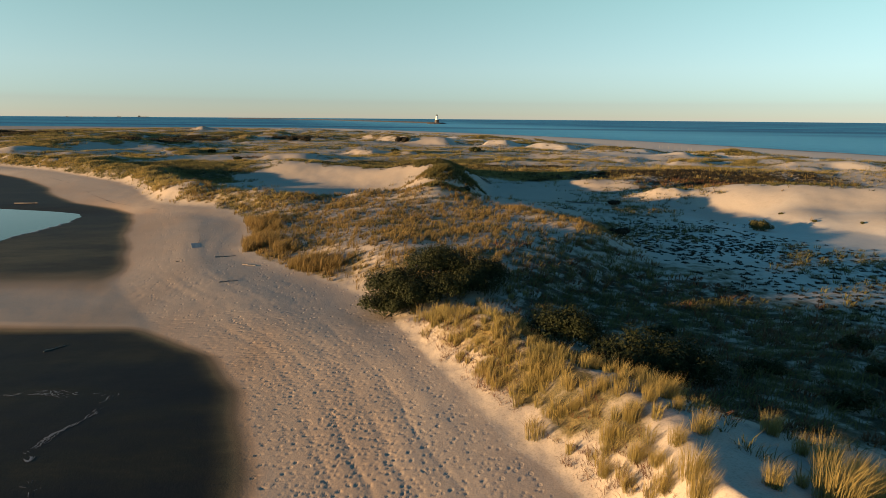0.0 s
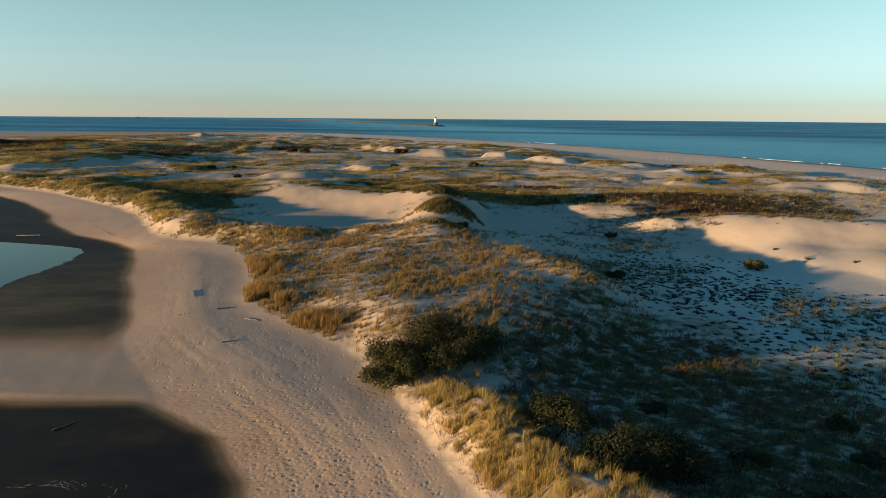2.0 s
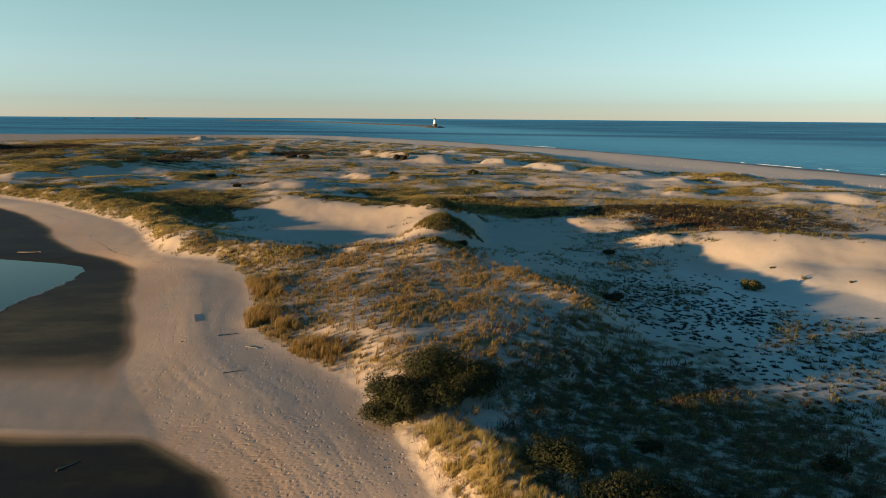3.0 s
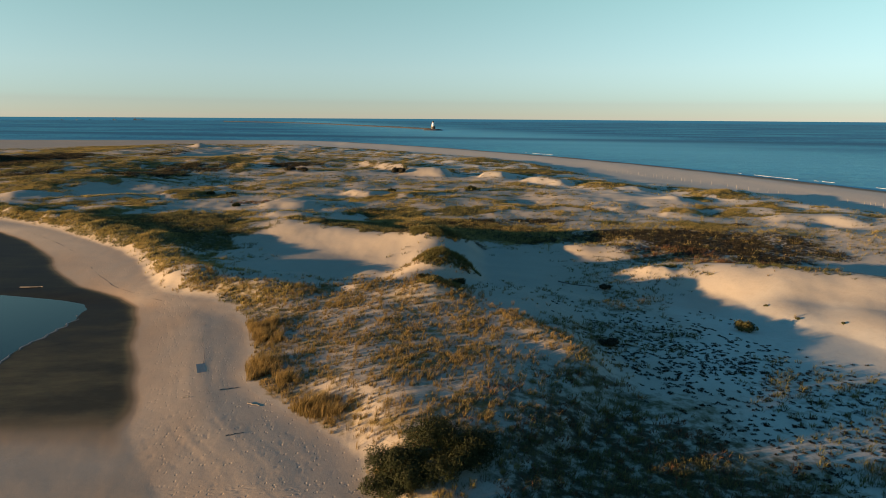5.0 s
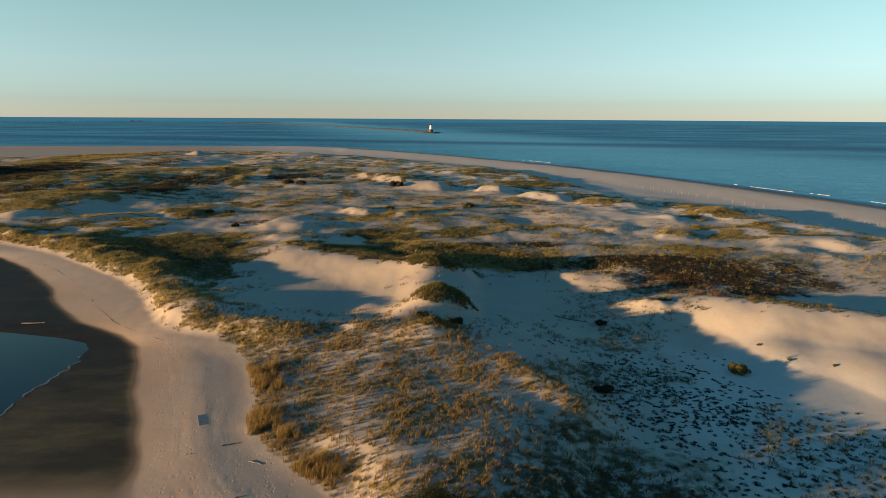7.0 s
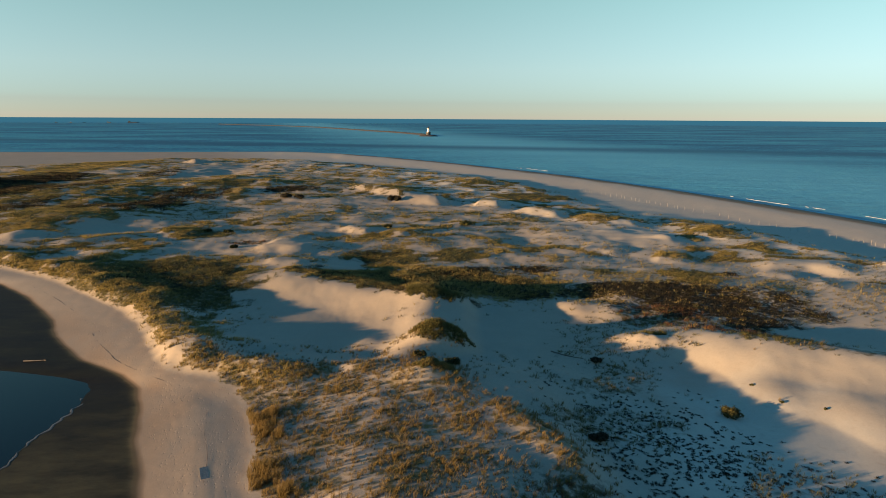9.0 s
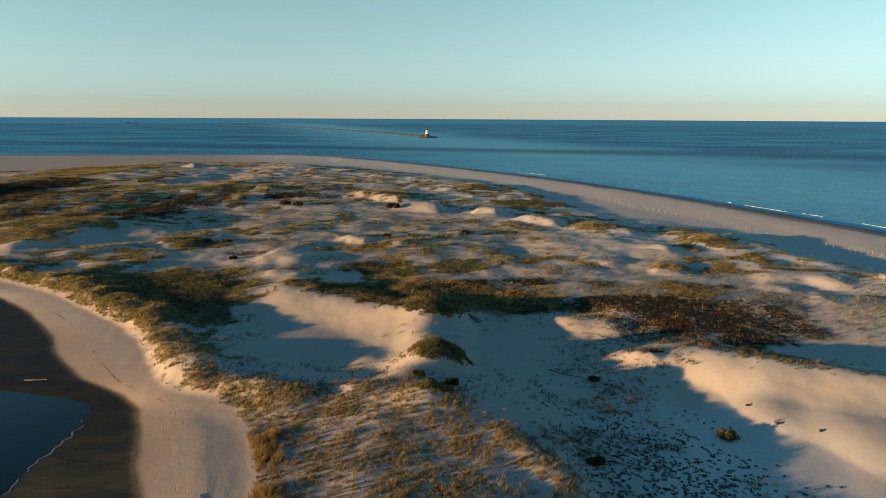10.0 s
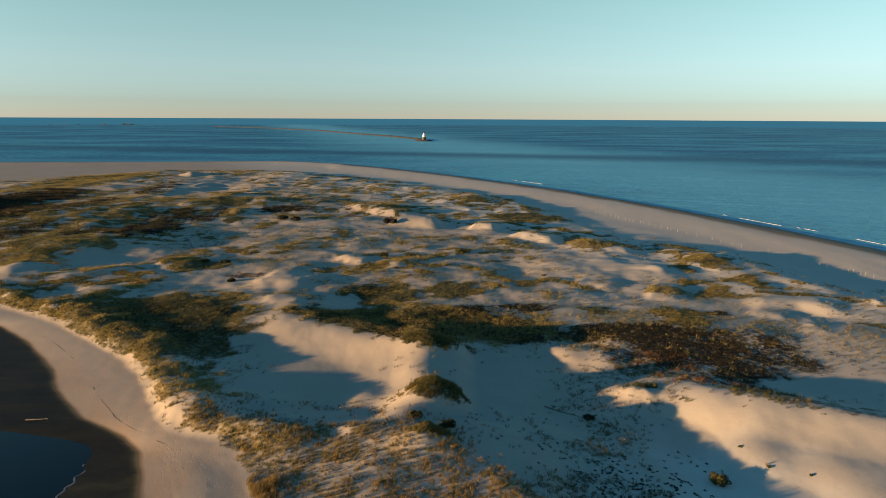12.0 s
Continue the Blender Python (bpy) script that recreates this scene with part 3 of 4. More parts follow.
    l.new(p.outputs[0], ms.inputs[1])
    l.new(tr.outputs[0], ms.inputs[2])
    l.new(ms.outputs[0], n["Material Output"].inputs["Surface"])
    return m


def plain(name, a, b, scale=2.0, rough=0.8, bump=0.02, metal=0.0):
    m, n, l, p = material(name)
    co = n.new("ShaderNodeTexCoord").outputs["Object"]
    t = add(n, "ShaderNodeTexNoise", Scale=scale, Detail=6.0, Roughness=0.65)
    l.new(co, t.inputs["Vector"])
    c = ramp(n, [(0.32, a), (0.68, b)])
    l.new(t.outputs[0], c.inputs[0])
    l.new(c.outputs[0], p.inputs["Base Color"])
    p.inputs["Roughness"].default_value, p.inputs["Metallic"].default_value = rough, metal
    bp = add(n, "ShaderNodeBump", Strength=0.5, Distance=bump)
    l.new(t.outputs[0], bp.inputs["Height"])
    l.new(bp.outputs[0], p.inputs["Normal"])
    return m


SAND, SEA = sand_material(), sea_material()
BAY_WATER = bay_material()
GOLD = leaf_material("golden_grass", (0.15, 0.12, 0.036), (0.26, 0.2, 0.07), (0.34, 0.255, 0.095), (0.115, 0.115, 0.035))
STRAW = leaf_material("straw_grass", (0.068, 0.05, 0.018), (0.17, 0.117, 0.043), (0.262, 0.18, 0.068), (0.072, 0.063, 0.022))
GREEN = leaf_material("green_grass", (0.038, 0.042, 0.015), (0.095, 0.09, 0.034), (0.155, 0.135, 0.052), (0.056, 0.062, 0.021))
HEATH = leaf_material("dark_heath", (0.011, 0.011, 0.007), (0.026, 0.021, 0.012), (0.034, 0.026, 0.014), (0.02, 0.018, 0.009), 0.1)
RUSSET = leaf_material("russet_scrub", (0.060, 0.024, 0.013), (0.114, 0.051, 0.024), (0.144, 0.072, 0.036), (0.054, 0.036, 0.018), 0.2)
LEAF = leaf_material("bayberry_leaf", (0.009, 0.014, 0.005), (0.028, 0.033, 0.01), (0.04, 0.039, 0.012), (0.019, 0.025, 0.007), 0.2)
WOOD = plain("grey_wood", (0.09, 0.075, 0.06), (0.2, 0.17, 0.14), 5.0)
STEM = plain("shrub_stem", (0.06, 0.045, 0.035), (0.13, 0.1, 0.08), 6.0)
WHITE = plain("white_paint", (0.68, 0.67, 0.64), (0.8, 0.79, 0.76), 0.5, 0.55)
CAISSON = plain("dark_iron", (0.02, 0.018, 0.018), (0.05, 0.045, 0.04), 0.4, 0.7)
ROCK = plain("breakwater_stone", (0.02, 0.02, 0.02), (0.05, 0.048, 0.046), 0.3, 0.9, 0.2)
POST = plain("pale_post", (0.2, 0.185, 0.16), (0.34, 0.31, 0.28), 3.0)
SCUM = plain("bay_scum", (0.05, 0.055, 0.058), (0.15, 0.155, 0.16), 3.0, 0.8, 0.02)
FOAM = plain("sea_foam", (0.5, 0.53, 0.54), (0.72, 0.74, 0.74), 1.2, 0.8, 0.15)
HULL = plain("ship_hull", (0.03, 0.035, 0.045), (0.07, 0.075, 0.085), 0.05)
BOARD = plain("weathered_panel", (0.05, 0.075, 0.09), (0.1, 0.13, 0.145), 3.0, 0.6)


# ---- building helpers ----
def link(name, verts, faces, mat, parent=None, smooth=False, **layers):
    """A mesh of equal-sided faces from arrays."""
    verts, faces = np.asarray(verts, np.float32), np.asarray(faces, np.int32)
    me = bpy.data.meshes.new(name)
    n, k = faces.shape
    me.vertices.add(len(verts))
    me.vertices.foreach_set("co", verts.ravel())
    me.loops.add(n * k)
    me.loops.foreach_set("vertex_index", faces.ravel())
    me.polygons.add(n)
    me.polygons.foreach_set("loop_start", np.arange(0, n * k, k, dtype=np.int32))
    me.update(calc_edges=True)
    for key, values in layers.items():
        me.attributes.new(key, "FLOAT", "POINT").data.foreach_set("value", np.asarray(values, np.float32))
    if smooth:
        me.polygons.foreach_set("use_smooth", np.ones(n, bool))
    me.materials.append(mat)
    ob = new(name, me)
    ob.parent = parent
    return ob


def part(name, bm, mat, parent=None, label="", smooth=False):
    me = bpy.data.meshes.new(name)
    bm.to_mesh(me)
    bm.free()
    me.materials.append(mat)
    if smooth:
        for f in me.polygons:
            f.use_smooth = True
    ob = new(name, me)
    ob.parent = parent
    return tagged(ob, label)


def thing(name, place, label, category, group="", turn=0.0):
    ob = new(name)
    ob.empty_display_size = 0.3
    ob.matrix_world = pose(*place, 0, 0, turn)
    return tagged(ob, label, category, group)


def lathe(profile, sides=24):
    """A turned shape from (radius, height) pairs, closed at both ends."""
    bm = bmesh.new()
    rings = [[bm.verts.new((r * math.cos(2 * math.pi * i / sides), r * math.sin(2 * math.pi * i / sides), z)) for i in range(sides)] for r, z in profile]
    for a, b in zip(rings, rings[1:]):
        for i in range(sides):
            bm.faces.new((a[i], a[(i + 1) % sides], b[(i + 1) % sides], b[i]))
    bm.faces.new(rings[0][::-1])
    bm.faces.new(rings[-1])
    return bm


def bar(size, bevel=0.02, at=(0, 0, 0)):
    bm = bmesh.new()
    bmesh.ops.create_cube(bm, size=1.0, matrix=Matrix.Translation(at) @ Matrix.Diagonal((*size, 1)))
    bmesh.ops.bevel(bm, geom=bm.edges[:], offset=bevel, segments=1, affect="EDGES")
    return bm


# ---- growth: how thickly each kind stands at a place ----
def growth(x, y):
    """Densities 0 to 1 of golden grass, green grass, dark heath, russet scrub and tall grass at the bank edge."""
    x, y = np.asarray(x, float), np.asarray(y, float)
    s = from_bank(x, y)
    def p(*a):
        return patch(x, y, *a)
    clump = np.clip(0.5 + 1.1 * layered(x / 9.0, y / 9.0, 61, 3), 0, 1)
    tight = ease((0.5 + 1.1 * layered(x / 11.0, y / 9.0, 63, 4) - 0.22) / 0.3)
    wide = np.clip(0.42 + 1.3 * layered(x / 42.0, y / 26.0, 62, 3), 0, 1)
    inland = ease(s / 1.5) * ease(in_dunes(x, y) / 15)
    far = ease((y - 175) / 40)
    gold = 0.95 * p(-7, 84, 19, 30, 10) * (0.5 + 0.5 * clump) * (1 - 0.6 * ease((x - 1) / 9))
    strip = ease((s - 0.3) / 0.8)
    gold = np.maximum(gold, 1.0 * strip * ease((7 - s) / 3) * ease((y - 61) / 5) * ease((102 - y) / 8))
    near = strip * ease((crest(y) + np.interp(y, [25, 29], [0.9, 3.8]) - s) / 1.5) * ease((52 - y) / 5)
    gold = np.maximum(gold, near * (0.55 + 0.45 * clump) * ease((s - 0.8) / 1.2) * np.interp(y, [23, 34], [0.25, 0.9]))
    edge_off = np.where(y > 104, ease((s - 1.4) / 1.6), 1)
    gold = np.maximum(gold, 0.95 * strip * edge_off * ease((22 - s) / 8) * ease((y - 98) / 8) * ease((150 - y) / 12) * (0.2 + 0.8 * tight))
    green = 0.9 * strip * edge_off * ease((20 - s) / 8) * ease((y - 138) / 10) * ease((230 - y) / 20) * (0.15 + 0.85 * tight)
    gold = np.maximum(gold, 0.6 * green)
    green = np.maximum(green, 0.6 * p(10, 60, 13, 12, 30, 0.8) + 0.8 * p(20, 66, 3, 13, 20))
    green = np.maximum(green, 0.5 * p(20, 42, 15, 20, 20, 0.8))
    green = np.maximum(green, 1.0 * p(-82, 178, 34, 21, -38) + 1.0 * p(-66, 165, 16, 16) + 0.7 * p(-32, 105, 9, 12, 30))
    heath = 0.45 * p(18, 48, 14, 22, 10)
    heath = np.maximum(heath, 1.0 * p(68, 152, 22, 16, -15, 1.0) * (0.55 + 0.45 * tight) + 0.9 * p(52, 166, 16, 6, -5) + 0.7 * p(-78, 180, 24, 16, -38) * clump)
    gold = np.maximum(gold, 0.45 * p(64, 178, 24, 8) + 0.85 * p(13, 87, 3.6, 12, 29) + 0.4 * p(40, 160, 8, 8))
    russet = 0.7 * p(52, 145, 9, 7) + 0.7 * p(62, 130, 9, 4, -30) + 0.8 * p(-72, 231, 7, 3.5)
    # belt behind the middle dune
    heath = np.maximum(heath, 0.9 * p(-6, 177, 36, 12, -10) * (0.3 + 0.7 * clump))
    green = np.maximum(green, 0.8 * p(-6, 176, 36, 12, -10))
    gold = np.maximum(gold, 0.75 * p(-4, 174, 38, 14, -10))
    green = np.maximum(green, 0.9 * p(-22, 172, 20, 10, -25))
    gold = np.maximum(gold, 0.8 * p(-2, 158, 9, 5) + 0.9 * p(-1, 123.5, 6.4, 4.2) + 0.8 * p(-3, 105, 5, 2.6, 10))
    gold = np.maximum(gold, 0.2 * p(18, 78, 8, 20, -15))
    heath = np.maximum(heath, 0.9 * p(24, 164, 24, 3, -3) * clump + 0.9 * p(-6, 160, 14, 7, -20))
    green = np.maximum(green, 0.9 * p(0, 124, 6, 4) + 0.9 * p(74, 118, 15, 3.2, -28) + 0.1 * p(120, 172, 26, 12, -15))
    gold = np.maximum(gold, 0.15 * p(100, 158, 26, 14, -10))
    green = np.maximum(green, 0.95 * p(25, 108, 11, 1.7, -30))
    green = np.maximum(green, 0.5 * p(26, 92, 12, 7) + 0.5 * p(28, 112, 12, 10) + 0.45 * p(48, 62, 12, 22) + 0.3 * p(46, 138, 16, 7))
    green = np.maximum(green, 0.3 * p(-4, 84, 20, 28, 10) * clump)
    # hills by the bay and far dunes
    for row in GOLD_WEST + GOLD_MIDDLE + GOLD_EAST:
        gold = np.maximum(gold, min(1, 1.3 * row[5]) * p(*row[:5]) * np.maximum(tight, 0.15 + 0.6 * (row[5] > 0.8)))
    for row in GREEN_WEST + GREEN_MIDDLE + GREEN_EAST:
        green = np.maximum(green, min(1, 1.35 * row[5]) * p(*row[:5]) * np.maximum(tight, 0.15 + 0.6 * (row[5] > 0.8)))
    for row in HEATH_WEST + HEATH_EAST:
        heath = np.maximum(heath, row[5] * p(*row[:5]) * np.maximum(tight, 0.3 + 0.5 * (row[5] > 0.99)))
    gold = np.maximum(gold, far * 0.75 * ease((wide - 0.35) / 0.3) * ease((clump - 0.5) / 0.2))
    green = np.maximum(green, far * 0.9 * ease((wide - 0.4) / 0.3) * ease((tight - 0.6) / 0.3) * ease((clump - 0.4) / 0.2))
    sparse = ease((y - 95) / 20) * (0.02 + 0.1 * clump ** 2)
    gold, green = np.maximum(gold, sparse), np.maximum(green, sparse)
    # bare sand
    bare = p(-34, 158, 24, 12, -28) + p(-27, 136, 22, 11) + p(16, 132, 17, 25, 6) + p(62, 108, 30, 10, -29) + p(29, 146, 7, 6) + p(88, 132, 15, 7) 
    for row in BARE:
        bare = bare + row[5] * p(*row[:5])
    keep = np.clip(1 - bare, 0, 1) * inland
    gold = gold * keep
    green = green * keep
    heath = heath * keep
    green = np.maximum(green, (0.22 * p(35, 128, 11, 17) + 0.12 * p(16, 112, 12, 10)) * inland)
    russet = russet * inland
    edge = ease((clump - 0.2) / 0.4) * strip * ease((5.5 - s) / 3) * ease((y - 62) / 5) * ease((100 - y) / 6) * (0.2 + 0.8 * clump) * (1 - 0.8 * p(-27, 76, 3, 3))
    cap = p(-0.5, 123.5, 6.0, 3.8, 0, 0.3) + p(-4, 154, 7.5, 5, -20, 0.5) + p(-1.5, 105.5, 3.6, 2.0) + 0.7 * p(46, 131.8, 2.8, 1.5, -30)
    face = ease((s - 0.6) / 1.0) * ease((crest(y) + 0.5 - s) / 1.0) * ease((50 - y) / 4) * clump
    rim = strip * edge_off * (0.3 + 0.7 * tight) * ease((13 - s) / 6) * ease((y - 98) / 8) * ease((235 - y) / 20) * (0.08 + 0.55 * ease((clump - 0.3) / 0.5))
    return gold, green, heath, russet, edge, np.clip(cap, 0, 1), face, rim


# ---- the ground: one sheet ----
def build_ground():
    cols = 570
    rows = np.concatenate([np.linspace(-150, 19, 80)[:-1], np.linspace(19, 52, 400)[:-1], 52 * (920 / 52) ** np.linspace(0, 1, 520)])
    v = np.linspace(-1, 1, cols)
    u = v * (0.55 + 0.45 * v * v)
    reach = 13 + 0.92 * np.maximum(rows, 0)
    x = reach[:, None] * u[None, :] + np.sign(u)[None, :] * 420 * np.clip((np.abs(u)[None, :] - 0.94) / 0.06, 0, 1) ** 2
    y = np.repeat(rows[:, None], cols, 1)
    z = height_at(x, y)
    # trails of footprints on the bay beach
    rng = np.random.default_rng(5)
    prints = []
    for _ in range(130):
        ty = rng.uniform(16, 50)
        lane = rng.beta(1.3, 1.5)
        step = rng.uniform(0.75, 1.0) * rng.choice([-1, 1])
        for k in range(rng.integers(14, 60)):
            ty += step
            if not 15 < ty < 66:
                break
            a, b = np.interp(ty, WET_Y, WET_X), np.interp(ty, BANK_Y, BANK_X)
            a = max(a, b - 26)
            lane = np.clip(lane + rng.normal(0, 0.012), 0.03, 0.97)
            prints.append((a + (b - a) * lane + (0.13 if k % 2 else -0.13) + rng.normal(0, 0.05), ty + rng.normal(0, 0.06), rng.uniform(0.035, 0.075)))
    for _ in range(700):
        ty = rng.uniform(16, 60)
        a, b = np.interp(ty, WET_Y, WET_X), np.interp(ty, BANK_Y, BANK_X)
        a = max(a, b - 26)
        prints.append((a + (b - a) * rng.uniform(-0.02, 0.97), ty, rng.uniform(0.01, 0.04)))
    for px, py, deep in prints:
        j = np.searchsorted(rows, py)
        i = int(np.searchsorted(u, px / (13 + 0.92 * max(py, 0))))
        js, is_ = slice(max(j - 5, 0), j + 6), slice(max(i - 5, 0), i + 6)
        d2 = ((x[js, is_] - px) / 0.055) ** 2 + ((y[js, is_] - py) / 0.075) ** 2
        z[js, is_] += -deep * np.exp(-d2) + 0.12 * deep * np.exp(-d2 / 3.5)
    s, w = from_bank(x, y), from_wet(x, y)
    q = from_sea(x, y)
    # tide-wet ground; the last small term paints sun warmth into the dry sea strand
    wet_warm = np.maximum(np.where(s < 0, np.maximum(ease((-w + 2.2) / 4.6) * off_bar(x, y), (0.15 + 0.15 * ease((0.75 - w / np.maximum(w - s, 4.0)) / 0.5)) * (0.6 + 0.5 * np.clip(0.5 + layered(x / 6.0, y / 22.0, 72, 2), 0, 1)) * ease((180 - y) / 60)), 0), np.maximum(0.47 * ease((29 - q + 3 * grain(x / 20.0, y / 20.0, 73)) / 10), 0.06 * ease(1 - in_dunes(x, y) / 30)))
    wet_warm = wet_warm * np.where(s < 0, np.interp(y, [49, 56, 68, 84, 100], [1.0, 0.8, 0.82, 0.86, 0.98]), 1)
    tread = np.where(s < 0.5, ease((w + 1) / 4), 0) * (0.4 + 0.6 * np.clip(0.5 + layered(x / 5.0, y / 8.0, 71, 2), 0, 1)) * np.interp(y, [34, 56], [0.45, 1.0]) * ease((190 - y) / 60)
    ga, gr, he, ru, _, cap, _, rim = growth(x, y)
    straw = np.clip(1.1 * ga + 0.5 * rim, 0, 1) * (0.72 + 0.28 * ease((y - 110) / 80))
    litter = np.clip(0.45 * ga + 1.3 * gr + 1.2 * he + 0.9 * ru + cap, 0, 1) * (0.6 + 0.4 * ease((y - 110) / 80))
    # litter in the hollow, thickened so its colour deepens the shade on the sand
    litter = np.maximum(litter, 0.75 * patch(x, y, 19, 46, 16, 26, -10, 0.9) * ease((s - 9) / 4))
    litter = np.maximum(litter, 0.9 * ease((s - 1.4) / 1.2) * ease((crest(y) + 1.5 - s) / 2) * ease((50 - y) / 6) * np.interp(y, [20, 27], [0.35, 1]))
    n = len(rows)
    idx = np.arange(n * cols).reshape(n, cols)
    faces = np.stack([idx[:-1, :-1], idx[:-1, 1:], idx[1:, 1:], idx[1:, :-1]], -1).reshape(-1, 4)
    # pale: whiter sand colour that also brightens ground rendering too dim
    ob = link("ground", np.stack([x, y, z], -1).reshape(-1, 3), faces, SAND, None, True, wet_warm=wet_warm.ravel(), tread=tread.ravel(), litter=litter.ravel(), straw=straw.ravel(), heath=np.clip(he, 0, 1).ravel() * 0.9, pale=np.maximum(0.9 * ease((0.6 * y + x - 170) / 110), np.maximum(patch(x, y, 50, 80, 21, 30, 0, 1.2), 0.3 * ease((x - 28) / 30) * ease((y - 55) / 20))).ravel())
    return tagged(ob, "pale beach and dune sand with trodden tracks and wet dark tidal flats", "sand", kind="structure")


build_ground()


def build_sea():
    bm = bmesh.new()
    rings = []
    for r in (5, 60, 200, 500, 1000, 2000, 3300, 4960):
        rings.append([bm.verts.new((r * math.cos(2 * math.pi * i / 96), r * math.sin(2 * math.pi * i / 96), WATER)) for i in range(96)])
    bm.faces.new(rings[0])
    for a, b in zip(rings, rings[1:]):
        for i in range(96):
            bm.faces.new((a[i], b[i], b[(i + 1) % 96], a[(i + 1) % 96]))
    ob = part("water", bm, SEA)
    return tagged(ob, "blue open sea with low wind waves", "sea", kind="structure")


build_sea()


def build_bay():
    bm = bmesh.new()
    bm.faces.new([bm.verts.new((x, y, WATER + 0.012)) for x, y in ((-900, -600), (30, -600), (12, -10), (-20, 120), (-120, 200), (-420, 300), (-900, 420))])
    bmesh.ops.triangulate(bm, faces=bm.faces[:])
    return tagged(part("water_bay", bm, BAY_WATER), "still dark shallow bay water over mud", "water", kind="structure")


build_bay()


# ---- grass ----
def tufts(px, py, tall, spread, blades, wide, rng, lean=0.25, plain_blade=False):
    """Bent blades in tufts: arrays of vertices, triangles and the run from root to tip."""
    n = len(px)
    k = n * blades
    base = np.repeat(np.stack([px, py, height_at(px, py) - 0.04], -1), blades, 0)
    h = np.repeat(tall, blades) * rng.uniform(0.55, 1.1, k)
    sp = np.repeat(spread, blades)
    a = rng.uniform(0, 2 * np.pi, k)
    r = sp * np.sqrt(rng.uniform(0, 1, k)) * 0.5
    base[:, 0] += r * np.cos(a)
    base[:, 1] += r * np.sin(a)
    out = sp * 0.55 * rng.uniform(0.3, 1.2, k)
    tx, ty = np.cos(a) * out + lean * h, np.sin(a) * out + 0.3 * lean * h
    mid = base + np.stack([0.3 * tx, 0.3 * ty, 0.6 * h], -1)
    tip = base + np.stack([tx, ty, h * rng.uniform(0.8, 1.0, k)], -1)
    b = rng.uniform(0, np.pi, k)
    side = np.stack([np.cos(b), np.sin(b), 0 * b], -1) * (wide * rng.uniform(0.6, 1.3, k))[:, None]
    if plain_blade:
        v = np.stack([base - side * 0.6, base + side * 0.6, tip], 1).reshape(-1, 3)
        return v, np.arange(3 * k).reshape(-1, 3), np.tile(np.array([0, 0, 1.0]), k)
    v = np.stack([base - side * 0.5, base + side * 0.5, mid + side * 0.45, mid - side * 0.45, tip], 1).reshape(-1, 3)
    i = np.arange(k)[:, None] * 5
    f = np.concatenate([i + np.array([[0, 1, 2]]), i + np.array([[0, 2, 3]]), i + np.array([[3, 2, 4]])], 1).reshape(-1, 3)
    along = np.tile(np.array([0, 0, 0.55, 0.55, 1.0]), k)
    return v, f, along


def scatter(rng, count, x0, x1, y0, y1, kind, floor=0.0):
    """Places drawn where that kind of growth stands."""
    x = rng.uniform(x0, x1, count)
    y = y0 + (y1 - y0) * rng.uniform(0, 1, count)
    d = growth(x, y)[kind]
    ok = (rng.uniform(0, 1, count) < d) & (np.abs(x) < 16 + 0.76 * y)
    return x[ok], y[ok]


def stand(name, mat, kind, count, box, tall, spread, blades, wide, label, seed, lean=0.25):
    rng = np.random.default_rng(seed)
    x, y = scatter(rng, count, *box, kind)
    big = 0.65 + 0.5 * np.clip(0.5 + layered(x / 4.0, y / 4.0, seed, 2), 0, 1.2)
    v, f, along = tufts(x, y, tall * big * rng.uniform(0.7, 1.2, len(x)), spread * big, blades, wide, rng, lean, box[2] > 120)
    return tagged(link(name, v, f, mat, None, False, along=along), label, "grass", kind="stuff")


near_box, mid_box, back_box, far_box = (-10, 40, 16, 54), (-75, 75, 52, 125), (-190, 160, 122, 260), (-420, 180, 255, 720)
stand("beach_grass", GOLD, 0, 5600, near_box, 0.95, 0.55, 64, 0.017, "golden autumn beach grass tufts on the near sand bank", 101, 0.12)
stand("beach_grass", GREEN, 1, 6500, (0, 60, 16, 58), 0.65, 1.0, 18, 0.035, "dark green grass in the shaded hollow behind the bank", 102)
stand("beach_grass", STRAW, 0, 27000, mid_box, 0.85, 0.45, 15, 0.034, "golden tufts of beach grass on the middle dune slope", 103)
stand("beach_grass", STRAW, 4, 17000, (-45, 0, 54, 104), 1.6, 0.9, 40, 0.03, "tall golden grass clumps along the edge of the low bank", 113)
stand("beach_grass", GREEN, 5, 26000, (-9, 50, 101, 158), 0.8, 0.8, 18, 0.06, "thick olive grass capping the sand mounds", 115, 0.1)
stand("beach_grass", GOLD, 7, 40000, (-150, -25, 98, 225), 0.85, 0.9, 14, 0.07, "olive gold grass along the top of the bay bank", 117)
stand("dry_stems", RUSSET, 6, 9000, (-10, 16, 16, 52), 0.34, 0.6, 16, 0.02, "dry brown stems and roots hanging on the sand bank", 116, 0.1)
stand("beach_grass", GREEN, 1, 14000, mid_box, 0.65, 0.8, 12, 0.06, "green and dull dune grass on shaded sand", 104)
stand("beach_grass", GOLD, 0, 130000, back_box, 0.75, 0.8, 8, 0.085, "golden dune grass in open stands", 105)
stand("beach_grass", GREEN, 1, 110000, back_box, 0.7, 1.0, 8, 0.1, "olive green dune grass in open stands", 106)
stand("heath_scrub", HEATH, 2, 90000, back_box, 0.6, 1.1, 9, 0.13, "low dark brown heath scrub on the sand", 107)
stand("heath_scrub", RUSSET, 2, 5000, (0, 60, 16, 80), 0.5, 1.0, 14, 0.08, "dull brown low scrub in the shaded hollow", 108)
stand("russet_scrub", RUSSET, 3, 30000, back_box, 0.9, 1.0, 10, 0.12, "russet brown low scrub", 109)
